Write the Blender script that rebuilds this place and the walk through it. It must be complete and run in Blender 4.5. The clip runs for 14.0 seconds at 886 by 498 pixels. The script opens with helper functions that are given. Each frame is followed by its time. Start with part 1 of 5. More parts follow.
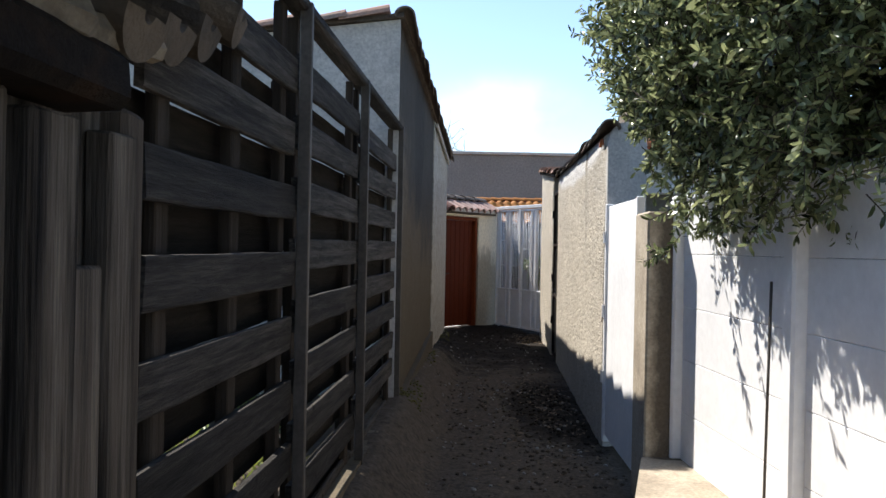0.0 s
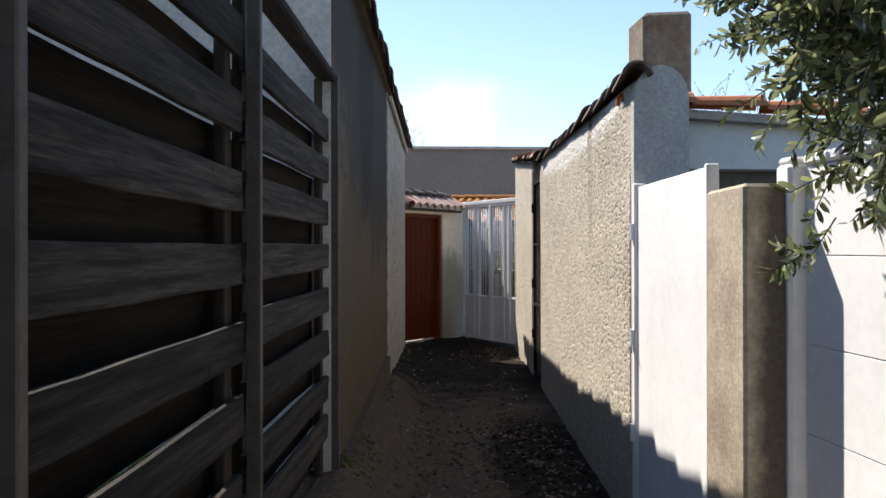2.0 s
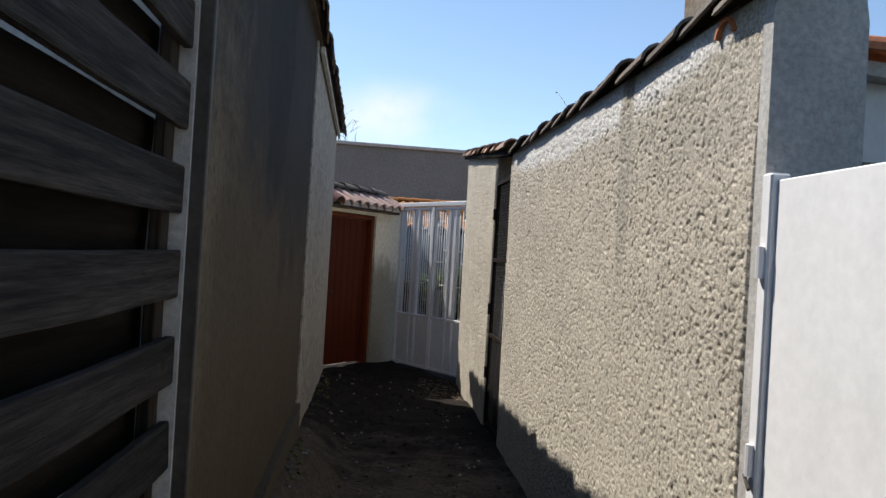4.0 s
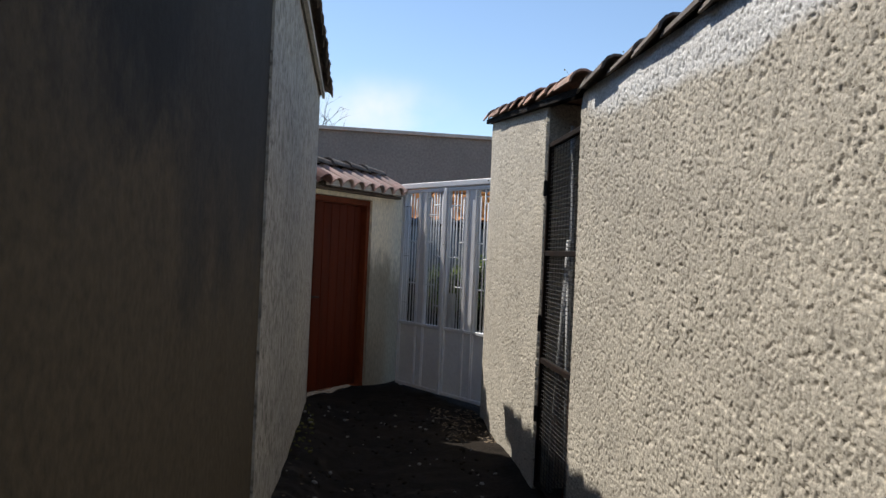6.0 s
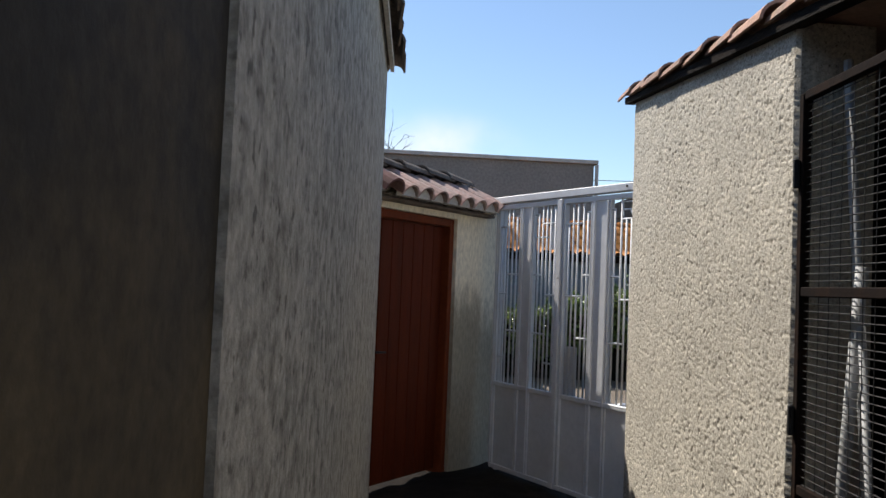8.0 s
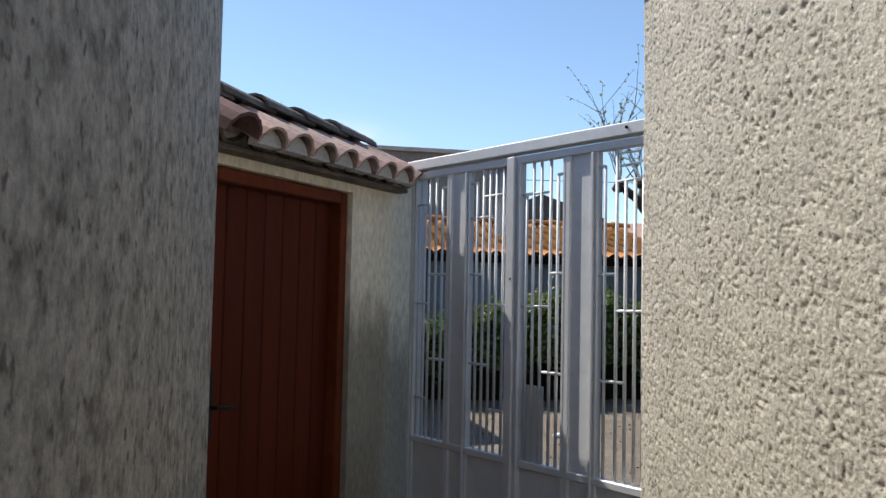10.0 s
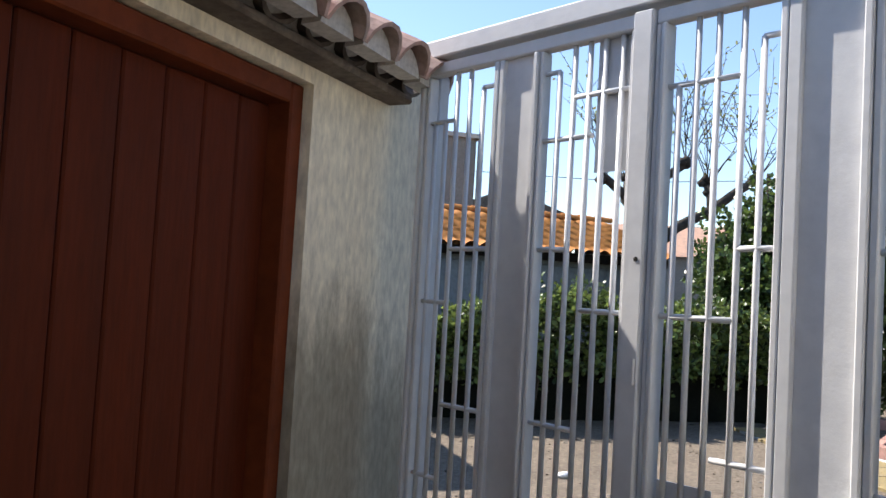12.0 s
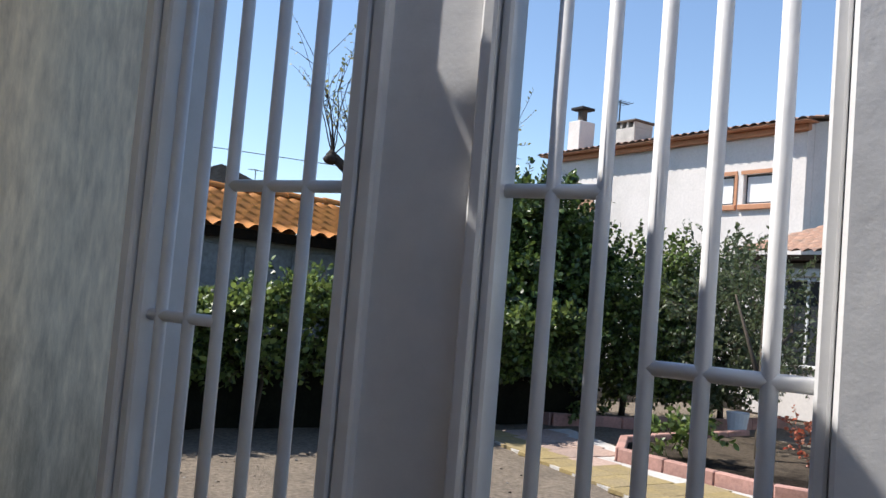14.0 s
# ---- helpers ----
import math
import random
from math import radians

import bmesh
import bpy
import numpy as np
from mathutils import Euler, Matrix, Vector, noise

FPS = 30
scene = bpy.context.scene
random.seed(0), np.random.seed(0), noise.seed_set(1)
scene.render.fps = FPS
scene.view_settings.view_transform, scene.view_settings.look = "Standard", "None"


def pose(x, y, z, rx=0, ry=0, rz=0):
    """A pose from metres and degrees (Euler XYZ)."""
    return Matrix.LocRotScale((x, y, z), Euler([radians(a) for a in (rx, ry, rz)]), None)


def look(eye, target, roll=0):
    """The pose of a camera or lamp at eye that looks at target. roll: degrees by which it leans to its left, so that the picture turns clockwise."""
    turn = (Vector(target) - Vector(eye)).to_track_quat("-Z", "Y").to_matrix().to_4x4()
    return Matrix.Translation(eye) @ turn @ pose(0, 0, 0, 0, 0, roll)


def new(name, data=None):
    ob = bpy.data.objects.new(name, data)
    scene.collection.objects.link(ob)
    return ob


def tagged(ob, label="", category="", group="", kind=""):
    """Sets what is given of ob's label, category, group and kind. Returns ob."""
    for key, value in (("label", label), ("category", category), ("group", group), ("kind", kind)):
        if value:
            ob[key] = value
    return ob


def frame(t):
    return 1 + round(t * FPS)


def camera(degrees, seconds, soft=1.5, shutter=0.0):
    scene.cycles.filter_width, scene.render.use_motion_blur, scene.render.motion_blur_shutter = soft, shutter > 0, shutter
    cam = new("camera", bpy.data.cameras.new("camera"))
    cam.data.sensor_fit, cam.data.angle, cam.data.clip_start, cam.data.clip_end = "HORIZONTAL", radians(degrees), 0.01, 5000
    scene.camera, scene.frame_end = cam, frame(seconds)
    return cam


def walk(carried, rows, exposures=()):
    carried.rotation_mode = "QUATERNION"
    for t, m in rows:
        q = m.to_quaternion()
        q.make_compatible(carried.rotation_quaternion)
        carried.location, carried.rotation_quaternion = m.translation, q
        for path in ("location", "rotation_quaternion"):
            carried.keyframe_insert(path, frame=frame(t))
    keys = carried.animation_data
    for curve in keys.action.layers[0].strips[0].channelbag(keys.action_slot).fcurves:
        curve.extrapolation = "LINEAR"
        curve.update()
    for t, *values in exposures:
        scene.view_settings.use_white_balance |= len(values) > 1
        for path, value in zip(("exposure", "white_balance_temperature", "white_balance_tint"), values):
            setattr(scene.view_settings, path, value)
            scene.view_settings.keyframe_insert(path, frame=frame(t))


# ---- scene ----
cam = camera(55.2, 14.0)
PATH = [
    (0, (0.009, -0.314, 1.503), (0.017, 1.686, 1.5), 1.1),
    (0.5, (-0.027, 0.249, 1.525), (-0.007, 2.249, 1.544), -0.2),
    (1, (-0.069, 0.711, 1.544), (0.0, 2.709, 1.558), 0.3),
    (1.5, (0.026, 1.212, 1.525), (-0.001, 3.211, 1.575), 2.8),
    (2, (0.042, 1.724, 1.514), (0.143, 3.722, 1.515), -0.1),
    (2.5, (0.064, 2.302, 1.53), (0.26, 4.291, 1.459), 0.3),
    (2.7, (0.08, 2.534, 1.511), (0.197, 4.531, 1.514), 1.8),
    (4.8, (0.025, 4.857, 1.593), (0.396, 6.822, 1.614), 3.9),
    (5, (0.044, 5.134, 1.588), (0.42, 7.098, 1.577), 3.9),
    (5.5, (0.144, 5.768, 1.522), (0.326, 7.76, 1.509), 3.9),
    (6, (0.124, 6.344, 1.538), (0.425, 8.322, 1.549), 2.6),
    (6.5, (0.156, 7.072, 1.598), (0.42, 9.054, 1.613), 1.7),
    (7, (0.137, 7.662, 1.522), (0.309, 9.654, 1.562), 2.8),
    (7.5, (0.082, 8.262, 1.588), (0.395, 10.237, 1.572), 1.1),
    (8, (0.108, 8.834, 1.536), (0.26, 10.826, 1.624), 2.4),
    (8.2, (0.114, 9.084, 1.535), (0.305, 11.074, 1.608), 2.5),
    (10.3, (0.402, 11.54, 1.547), (0.795, 13.497, 1.669), 1.1),
    (10.5, (0.449, 11.8, 1.544), (0.747, 13.773, 1.679), 1.1),
    (11, (0.53, 12.342, 1.552), (0.927, 14.3, 1.649), 2.8),
    (11.5, (0.482, 12.844, 1.513), (1.055, 14.756, 1.639), 2.0),
    (12, (0.527, 13.329, 1.526), (1.029, 15.262, 1.631), 3.3),
    (12.5, (0.654, 13.779, 1.493), (1.234, 15.688, 1.629), 4.6),
    (13, (0.637, 14.208, 1.533), (1.532, 15.996, 1.592), 3.0),
    (13.5, (0.756, 14.569, 1.519), (1.646, 16.358, 1.591), 4.1),
    (14, (0.835, 14.811, 1.547), (1.956, 16.463, 1.667), 4.8),
]
walk(cam, [(t, look(eye, target, roll)) for t, eye, target, roll in PATH],
     [(0, 1.25, 6700, 12), (1, 1.2, 6850, 12.5), (2, 1.18, 6900, 13), (2.7, 1.02, 6850, 12.5), (5, 0.66, 6600, 11), (8.2, 0.75, 6650, 11), (10.5, 0.8, 6500, 9.5), (11.3, 1.1, 6650, 11.5), (12, 1.32, 6750, 12), (12.5, 1.7, 6950, 13), (13.1, 1.25, 6800, 13), (14, 0.96, 6600, 11)])

# ---- light ----
world = bpy.data.worlds.new("world")
scene.world = world
world.use_nodes = True
wn, wl = world.node_tree.nodes, world.node_tree.links
SUN_AZ, SUN_EL = 320.0, 50.0            # degrees clockwise from +y, and above the horizon
sky = wn.new("ShaderNodeTexSky")
sky.sky_type, sky.sun_disc = "NISHITA", False
sky.sun_elevation, sky.sun_rotation = radians(SUN_EL), radians(SUN_AZ)
sky.air_density, sky.dust_density, sky.ozone_density = 1.0, 0.12, 3.2
# a soft white cloud low over the end of the lane, and haze towards the horizon
geo = wn.new("ShaderNodeTexCoord")
rel = wn.new("ShaderNodeVectorMath")
rel.operation = "SUBTRACT"
rel.inputs[1].default_value = Vector((0.066, 0.985, 0.155)).normalized()
wl.new(geo.outputs["Generated"], rel.inputs[0])
squash = wn.new("ShaderNodeVectorMath")
squash.operation = "MULTIPLY"
squash.inputs[1].default_value = (1.0, 1.0, 2.0)
wl.new(rel.outputs[0], squash.inputs[0])
size = wn.new("ShaderNodeVectorMath")
size.operation = "LENGTH"
wl.new(squash.outputs[0], size.inputs[0])
near = wn.new("ShaderNodeMapRange")
near.interpolation_type = "SMOOTHSTEP"
near.inputs["From Min"].default_value, near.inputs["From Max"].default_value = 0.125, 0.0
wl.new(size.outputs["Value"], near.inputs["Value"])
puff = wn.new("ShaderNodeTexNoise")
puff.inputs["Scale"].default_value, puff.inputs["Detail"].default_value = 14.0, 5.0
wl.new(geo.outputs["Generated"], puff.inputs["Vector"])
pm = wn.new("ShaderNodeMapRange")
pm.inputs["From Min"].default_value, pm.inputs["From Max"].default_value = 0.32, 0.72
wl.new(puff.outputs["Fac"], pm.inputs["Value"])
cl = wn.new("ShaderNodeMath")
cl.operation = "MULTIPLY"
wl.new(near.outputs[0], cl.inputs[0])
wl.new(pm.outputs[0], cl.inputs[1])
cm = wn.new("ShaderNodeMix")
cm.data_type = "RGBA"
cm.inputs["B"].default_value = (6.0, 6.3, 6.6, 1)
wl.new(cl.outputs[0], cm.inputs["Factor"])
wl.new(sky.outputs[0], cm.inputs["A"])
wl.new(cm.outputs["Result"], wn["Background"].inputs[0])
wn["Background"].inputs[1].default_value = 0.10

sun = new("sun", bpy.data.lights.new("sun", "SUN"))
sun.data.energy, sun.data.angle, sun.data.color = 4.0, radians(0.53), (1.0, 0.965, 0.91)
sun_way = Vector((math.sin(radians(SUN_AZ)) * math.cos(radians(SUN_EL)), math.cos(radians(SUN_AZ)) * math.cos(radians(SUN_EL)), math.sin(radians(SUN_EL))))
sun.matrix_world = look(sun_way * 40, (0, 0, 0))


# ---- materials ----
def surf(name, c1, c2, scale=6.0, stain=None, stain_scale=1.2, stain_amt=0.6, rough=0.85, bump=0.3, bump_scale=60.0,
         bump_dist=0.01, metal=0.0, stretch=(1, 1, 1), rand=0.0, fine=0.25, spec=0.3, detail=6.0, speck=None, speck_scale=70.0, knots=None, patches=(), speck_at=(0.60, 0.70)):
    """Two colours mixed by noise, with wide stains, fine grain and relief; rand varies it from object to object."""
    m = bpy.data.materials.new(name)
    m.use_nodes = True
    n, l = m.node_tree.nodes, m.node_tree.links
    bsdf = n["Principled BSDF"]
    tc = n.new("ShaderNodeTexCoord")
    info = n.new("ShaderNodeObjectInfo")
    add = n.new("ShaderNodeVectorMath")
    add.operation = "MULTIPLY_ADD"
    add.inputs[1].default_value = (17.0, 23.0, 31.0)
    l.new(info.outputs["Random"], add.inputs[0])
    mp = n.new("ShaderNodeMapping")
    mp.inputs["Scale"].default_value = stretch
    l.new(tc.outputs["Object"], add.inputs[2])
    if rand:
        l.new(add.outputs[0], mp.inputs[0])
    else:
        l.new(tc.outputs["Object"], mp.inputs[0])

    def tex(sc, det=detail, rough_=0.6):
        t = n.new("ShaderNodeTexNoise")
        t.inputs["Scale"].default_value, t.inputs["Detail"].default_value, t.inputs["Roughness"].default_value = sc, det, rough_
        l.new(mp.outputs[0], t.inputs["Vector"])
        return t.outputs["Fac"]

    def ramp(src, lo, hi):
        r = n.new("ShaderNodeMapRange")
        r.inputs["From Min"].default_value, r.inputs["From Max"].default_value = lo, hi
        l.new(src, r.inputs["Value"])
        return r.outputs[0]

    def mix(fac, a, b, kind="MIX"):
        x = n.new("ShaderNodeMix")
        x.data_type, x.blend_type = "RGBA", kind
        for sock, v in ((x.inputs["Factor"], fac), (x.inputs["A"], a), (x.inputs["B"], b)):
            if isinstance(v, (int, float)):
                sock.default_value = v
            elif isinstance(v, tuple):
                sock.default_value = (*v, 1)
            else:
                l.new(v, sock)
        return x.outputs["Result"]

    col = mix(ramp(tex(scale), 0.35, 0.65), c1, c2)
    if stain:
        f = n.new("ShaderNodeMath")
        f.operation = "MULTIPLY"
        f.inputs[1].default_value = stain_amt
        l.new(ramp(tex(stain_scale, 8.0, 0.65), 0.48, 0.66), f.inputs[0])
        col = mix(f.outputs[0], col, stain)
    if knots:
        vo = n.new("ShaderNodeTexVoronoi")
        vo.inputs["Scale"].default_value = 4.2
        wob = n.new("ShaderNodeVectorMath")
        wob.operation = "ADD"
        l.new(add.outputs[0], wob.inputs[0])
        l.new(wob.outputs[0], vo.inputs["Vector"])
        kr = n.new("ShaderNodeMapRange")
        kr.inputs["From Min"].default_value, kr.inputs["From Max"].default_value = 0.10, 0.045
        l.new(vo.outputs["Distance"], kr.inputs["Value"])
        col = mix(kr.outputs[0], col, knots)
    if speck:
        col = mix(ramp(tex(speck_scale, 2.0), *speck_at), col, speck)
    for centre, radii, tone in patches:
        away = n.new("ShaderNodeVectorMath")
        away.operation = "SUBTRACT"
        away.inputs[1].default_value = centre
        l.new(tc.outputs["Object"], away.inputs[0])
        rel_ = n.new("ShaderNodeVectorMath")
        rel_.operation = "DIVIDE"
        rel_.inputs[1].default_value = radii
        l.new(away.outputs[0], rel_.inputs[0])
        dist = n.new("ShaderNodeVectorMath")
        dist.operation = "LENGTH"
        l.new(rel_.outputs[0], dist.inputs[0])
        ragged = n.new("ShaderNodeMath")
        ragged.operation = "MULTIPLY_ADD"
        ragged.inputs[1].default_value = 1.1
        l.new(tex(2.2, 9.0, 0.7), ragged.inputs[0])
        l.new(dist.outputs["Value"], ragged.inputs[2])
        col = mix(ramp(ragged.outputs[0], 1.68, 1.42), col, tone)
    grain = ramp(tex(bump_scale * 0.8, 4.0), 0.3, 0.7)
    g = n.new("ShaderNodeMapRange")
    g.inputs["To Min"].default_value, g.inputs["To Max"].default_value = 1 - fine, 1 + fine * 0.6
    l.new(grain, g.inputs["Value"])
    col = mix(1.0, col, g.outputs[0], "MULTIPLY")
    if rand:
        v = n.new("ShaderNodeMapRange")
        v.inputs["To Min"].default_value, v.inputs["To Max"].default_value = 1 - rand, 1 + rand
        l.new(info.outputs["Random"], v.inputs["Value"])
        col = mix(1.0, col, v.outputs[0], "MULTIPLY")
    l.new(col, bsdf.inputs["Base Color"])
    bsdf.inputs["Metallic"].default_value = metal
    bsdf.inputs["Specular IOR Level"].default_value = spec
    rr = n.new("ShaderNodeMapRange")
    rr.inputs["To Min"].default_value, rr.inputs["To Max"].default_value = max(0.05, rough - 0.12), min(1, rough + 0.1)
    l.new(tex(scale * 2.3), rr.inputs["Value"])
    l.new(rr.outputs[0], bsdf.inputs["Roughness"])
    b = n.new("ShaderNodeBump")
    b.inputs["Strength"].default_value, b.inputs["Distance"].default_value = bump, bump_dist
    l.new(tex(bump_scale, 8.0, 0.65), b.inputs["Height"])
    l.new(b.outputs[0], bsdf.inputs["Normal"])
    return m


def leaf_mat(name, c1, c2, gloss=0.45, through_=0.3):
    """Leaves: each varies, a little light passes through."""
    m = bpy.data.materials.new(name)
    m.use_nodes = True
    n, l = m.node_tree.nodes, m.node_tree.links
    bsdf = n["Principled BSDF"]
    geo = n.new("ShaderNodeNewGeometry")
    x = n.new("ShaderNodeMix")
    x.data_type = "RGBA"
    x.inputs["A"].default_value, x.inputs["B"].default_value = (*c1, 1), (*c2, 1)
    l.new(geo.outputs["Random Per Island"], x.inputs["Factor"])
    l.new(x.outputs["Result"], bsdf.inputs["Base Color"])
    bsdf.inputs["Roughness"].default_value = gloss
    bsdf.inputs["Specular IOR Level"].default_value = 0.5
    tr = n.new("ShaderNodeBsdfTranslucent")
    hs = n.new("ShaderNodeHueSaturation")
    hs.inputs["Value"].default_value, hs.inputs["Hue"].default_value = 1.6, 0.48
    l.new(x.outputs["Result"], hs.inputs["Color"])
    l.new(hs.outputs[0], tr.inputs[0])
    mx = n.new("ShaderNodeMixShader")
    mx.inputs[0].default_value = through_
    l.new(bsdf.outputs[0], mx.inputs[1])
    l.new(tr.outputs[0], mx.inputs[2])
    l.new(mx.outputs[0], n["Material Output"].inputs[0])
    return m


# Same dirt twice: lane shade put into the dark tone, sunlight into the pale
M_DIRT = surf("shade_dark_lane_soil", (.025, .0185, .013), (.016, .012, .0083), 3.0, (.010, .008, .006), 0.9, 0.7, 0.95, 0.9, 35, 0.02, fine=0.5, spec=0.10,
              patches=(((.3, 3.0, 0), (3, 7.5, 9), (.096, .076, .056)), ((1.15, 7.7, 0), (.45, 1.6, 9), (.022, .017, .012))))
M_YARD = surf("sun_pale_yard_soil", (.235, .19, .142), (.19, .152, .114), 1.6, (.13, .104, .078), 1.1, 0.6, 0.95, 1.0, 28, 0.03, fine=0.45)
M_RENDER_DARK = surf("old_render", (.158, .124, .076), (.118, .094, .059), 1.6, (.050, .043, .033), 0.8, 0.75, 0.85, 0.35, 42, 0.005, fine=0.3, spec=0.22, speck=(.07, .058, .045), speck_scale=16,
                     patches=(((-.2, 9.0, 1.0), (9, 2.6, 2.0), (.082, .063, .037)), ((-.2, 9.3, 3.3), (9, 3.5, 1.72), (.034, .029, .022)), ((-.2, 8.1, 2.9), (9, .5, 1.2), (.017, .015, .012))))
M_RENDER_MOTTLED = surf("mottled_render", (.50, .465, .40), (.36, .335, .285), 15.0, (.18, .165, .135), 12.0, 0.85, 0.92, 0.9, 48, 0.010, stretch=(1, 1, 1), fine=0.3, detail=4.0, speck=(.17, .155, .13), speck_scale=24)
M_ROUGHCAST = surf("roughcast", (.56, .505, .41), (.47, .425, .345), 7.0, (.37, .335, .275), 0.9, 0.5, 0.95, 0.7, 110, 0.007, fine=0.42, speck=(.15, .13, .10), speck_scale=66, speck_at=(0.61, 0.70), stretch=(1, .75, 1),
                   patches=(((1.5, 8.6, 2.42), (9, 2.2, .20), (.66, .645, .61)), ((1.5, 7.6, 2.15), (9, .10, .7), (.40, .365, .30))))
M_CEMENT = surf("cement", (.56, .54, .50), (.47, .45, .42), 5.0, (.34, .325, .30), 2.0, 0.5, 0.92, 0.5, 60, 0.006)
M_MORTAR = surf("pale_mortar", (.55, .53, .49), (.46, .44, .40), 6.0, (.36, .34, .30), 3.0, 0.5, 0.93, 0.6, 70, 0.006)
M_CREAM = surf("cream_render", (.86, .77, .59), (.79, .71, .55), 1.6, (.36, .33, .27), 1.4, 0.6, 0.9, 0.5, 40, 0.006, stretch=(1.3, 1, 0.5), fine=0.26, patches=(((1.0, -.1, 0.35), (1.2, 9, 1.15), (.42, .375, .285)), ((1.25, -.1, 0.15), (0.8, 9, 1.25), (.33, .295, .225))))
# patch darkens the pillar's -y side: its shade painted in with dirty staining
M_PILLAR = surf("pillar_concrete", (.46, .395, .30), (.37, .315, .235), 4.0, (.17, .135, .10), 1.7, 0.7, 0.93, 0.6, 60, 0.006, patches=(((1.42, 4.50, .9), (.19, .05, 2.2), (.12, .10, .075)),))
M_CHIMNEY = surf("stained_chimney", (.25, .215, .165), (.17, .14, .105), 5.0, (.15, .075, .025), 2.4, 0.75, 0.95, 0.9, 40, 0.012)
M_WHITE = surf("white_paint", (.80, .80, .79), (.75, .755, .75), 2.0, (.66, .66, .65), 1.0, 0.4, 0.7, 0.15, 30, 0.004, fine=0.06)
M_GATE_WHITE = surf("gate_paint", (.74, .74, .74), (.69, .69, .70), 6.0, (.58, .56, .53), 2.5, 0.3, 0.42, 0.25, 25, 0.004, fine=0.08, spec=0.5)
M_STEEL_GREY = surf("grey_steel", (.085, .074, .062), (.055, .047, .039), 9.0, (.06, .05, .04), 3.0, 0.5, 0.6, 0.2, 60, 0.003)
M_WOOD_UP = surf("weathered_upright", (.150, .125, .099), (.024, .019, .015), 2.6, (.004, .003, .0025), 1.0, 0.98, 0.85, 1.0, 22, 0.016, stretch=(7, 7, 0.28), rand=0.5, fine=0.5, spec=0.12)
M_WOOD_POST = surf("weathered_post", (.090, .072, .055), (.050, .040, .031), 4.0, (.030, .024, .019), 1.5, 0.7, 0.88, 0.8, 20, 0.01, stretch=(5, 5, 0.25), fine=0.45, spec=0.15)
M_BEAM = surf("old_beam", (.014, .010, .007), (.007, .005, .004), 5.0, (.045, .022, .008), 1.5, 0.35, 0.9, 0.8, 20, 0.015, stretch=(6, 0.6, 6), spec=0.1)
M_DOOR = surf("red_brown_paint", (.108, .0180, .0046), (.086, .0148, .0039), 2.5, (.07, .0135, .0042), 1.5, 0.5, 0.6, 0.3, 30, 0.003, stretch=(4, 4, 0.4), rand=0.08, fine=0.18, spec=0.12)
M_DOOR_FRAME = surf("orange_brown_paint", (.175, .037, .0105), (.145, .030, .0085), 3.0, (.08, .018, .006), 2.5, 0.6, 0.6, 0.3, 30, 0.003, fine=0.2, spec=0.15)
M_TILE = surf("clay_tile", (.42, .25, .175), (.35, .215, .16), 7.0, (.20, .165, .135), 4.0, 0.75, 0.9, 0.5, 50, 0.006, rand=0.22)
M_TILE_ROSE = surf("rose_tile", (.44, .275, .23), (.40, .30, .26), 6.0, (.26, .22, .19), 4.0, 0.55, 0.9, 0.5, 50, 0.006, rand=0.15)
M_TILE_DARK = surf("lichen_tile", (.16, .125, .10), (.11, .09, .075), 8.0, (.22, .20, .17), 5.0, 0.6, 0.92, 0.6, 50, 0.007, rand=0.25)
M_TILE_MAROON = surf("maroon_tile", (.15, .07, .065), (.11, .055, .05), 6.0, (.09, .065, .055), 4.0, 0.5, 0.85, 0.4, 50, 0.005)
M_TILE_ORANGE = surf("orange_tile", (.52, .21, .045), (.45, .17, .04), 3.0, (.27, .105, .03), 2.5, 0.6, 0.8, 0.3, 40, 0.006)
M_BLACK = surf("black_iron", (.02, .019, .018), (.03, .028, .026), 8.0, None, rough=0.6, bump=0.2, metal=0.2, spec=0.2)
# rust, with the shade of the door recess put into a darker tone
M_RUST = surf("rusty_iron", (.016, .010, .007), (.010, .007, .006), 14.0, (.035, .016, .008), 6.0, 0.5, 0.9, 0.5, 80, 0.003, spec=0.08)
# store walls: the unlit interior is put into a near-black colour
M_DARK = surf("store_shade_plaster", (.022, .019, .016), (.014, .012, .010), 3.0, None, rough=0.95, bump=0.3)
M_GREY_WALL = surf("grey_render", (.27, .255, .235), (.23, .22, .205), 0.6, (.19, .18, .165), 0.25, 0.6, 0.93, 0.3, 20, 0.01)
M_SHED_WALL = surf("grey_panels", (.22, .235, .245), (.18, .195, .205), 1.0, (.14, .145, .15), 0.6, 0.5, 0.85, 0.2, 20, 0.01)
M_HOUSE = surf("house_render", (.71, .665, .63), (.66, .62, .585), 0.8, (.50, .47, .44), 0.4, 0.4, 0.92, 0.2, 20, 0.01, fine=0.08)
M_HOUSE_TRIM = surf("ochre_trim", (.55, .27, .15), (.48, .24, .14), 3.0, None, rough=0.85)
M_SHUTTER = surf("peach_shutter", (.58, .33, .22), (.52, .30, .20), 3.0, None, rough=0.7)
M_KERB = surf("pink_kerb", (.48, .27, .22), (.40, .23, .19), 4.0, (.30, .2, .17), 2.0, 0.5, 0.9, 0.4, 40, 0.006, rand=0.12)
M_SLAB_PINK = surf("pink_slab", (.40, .29, .235), (.35, .255, .21), 3.0, (.27, .215, .175), 1.5, 0.5, 0.9, 0.3, 40, 0.005, rand=0.12)
M_SLAB_YELLOW = surf("yellow_slab", (.31, .235, .105), (.27, .208, .10), 3.0, (.26, .205, .13), 1.5, 0.5, 0.9, 0.3, 40, 0.005, rand=0.12)
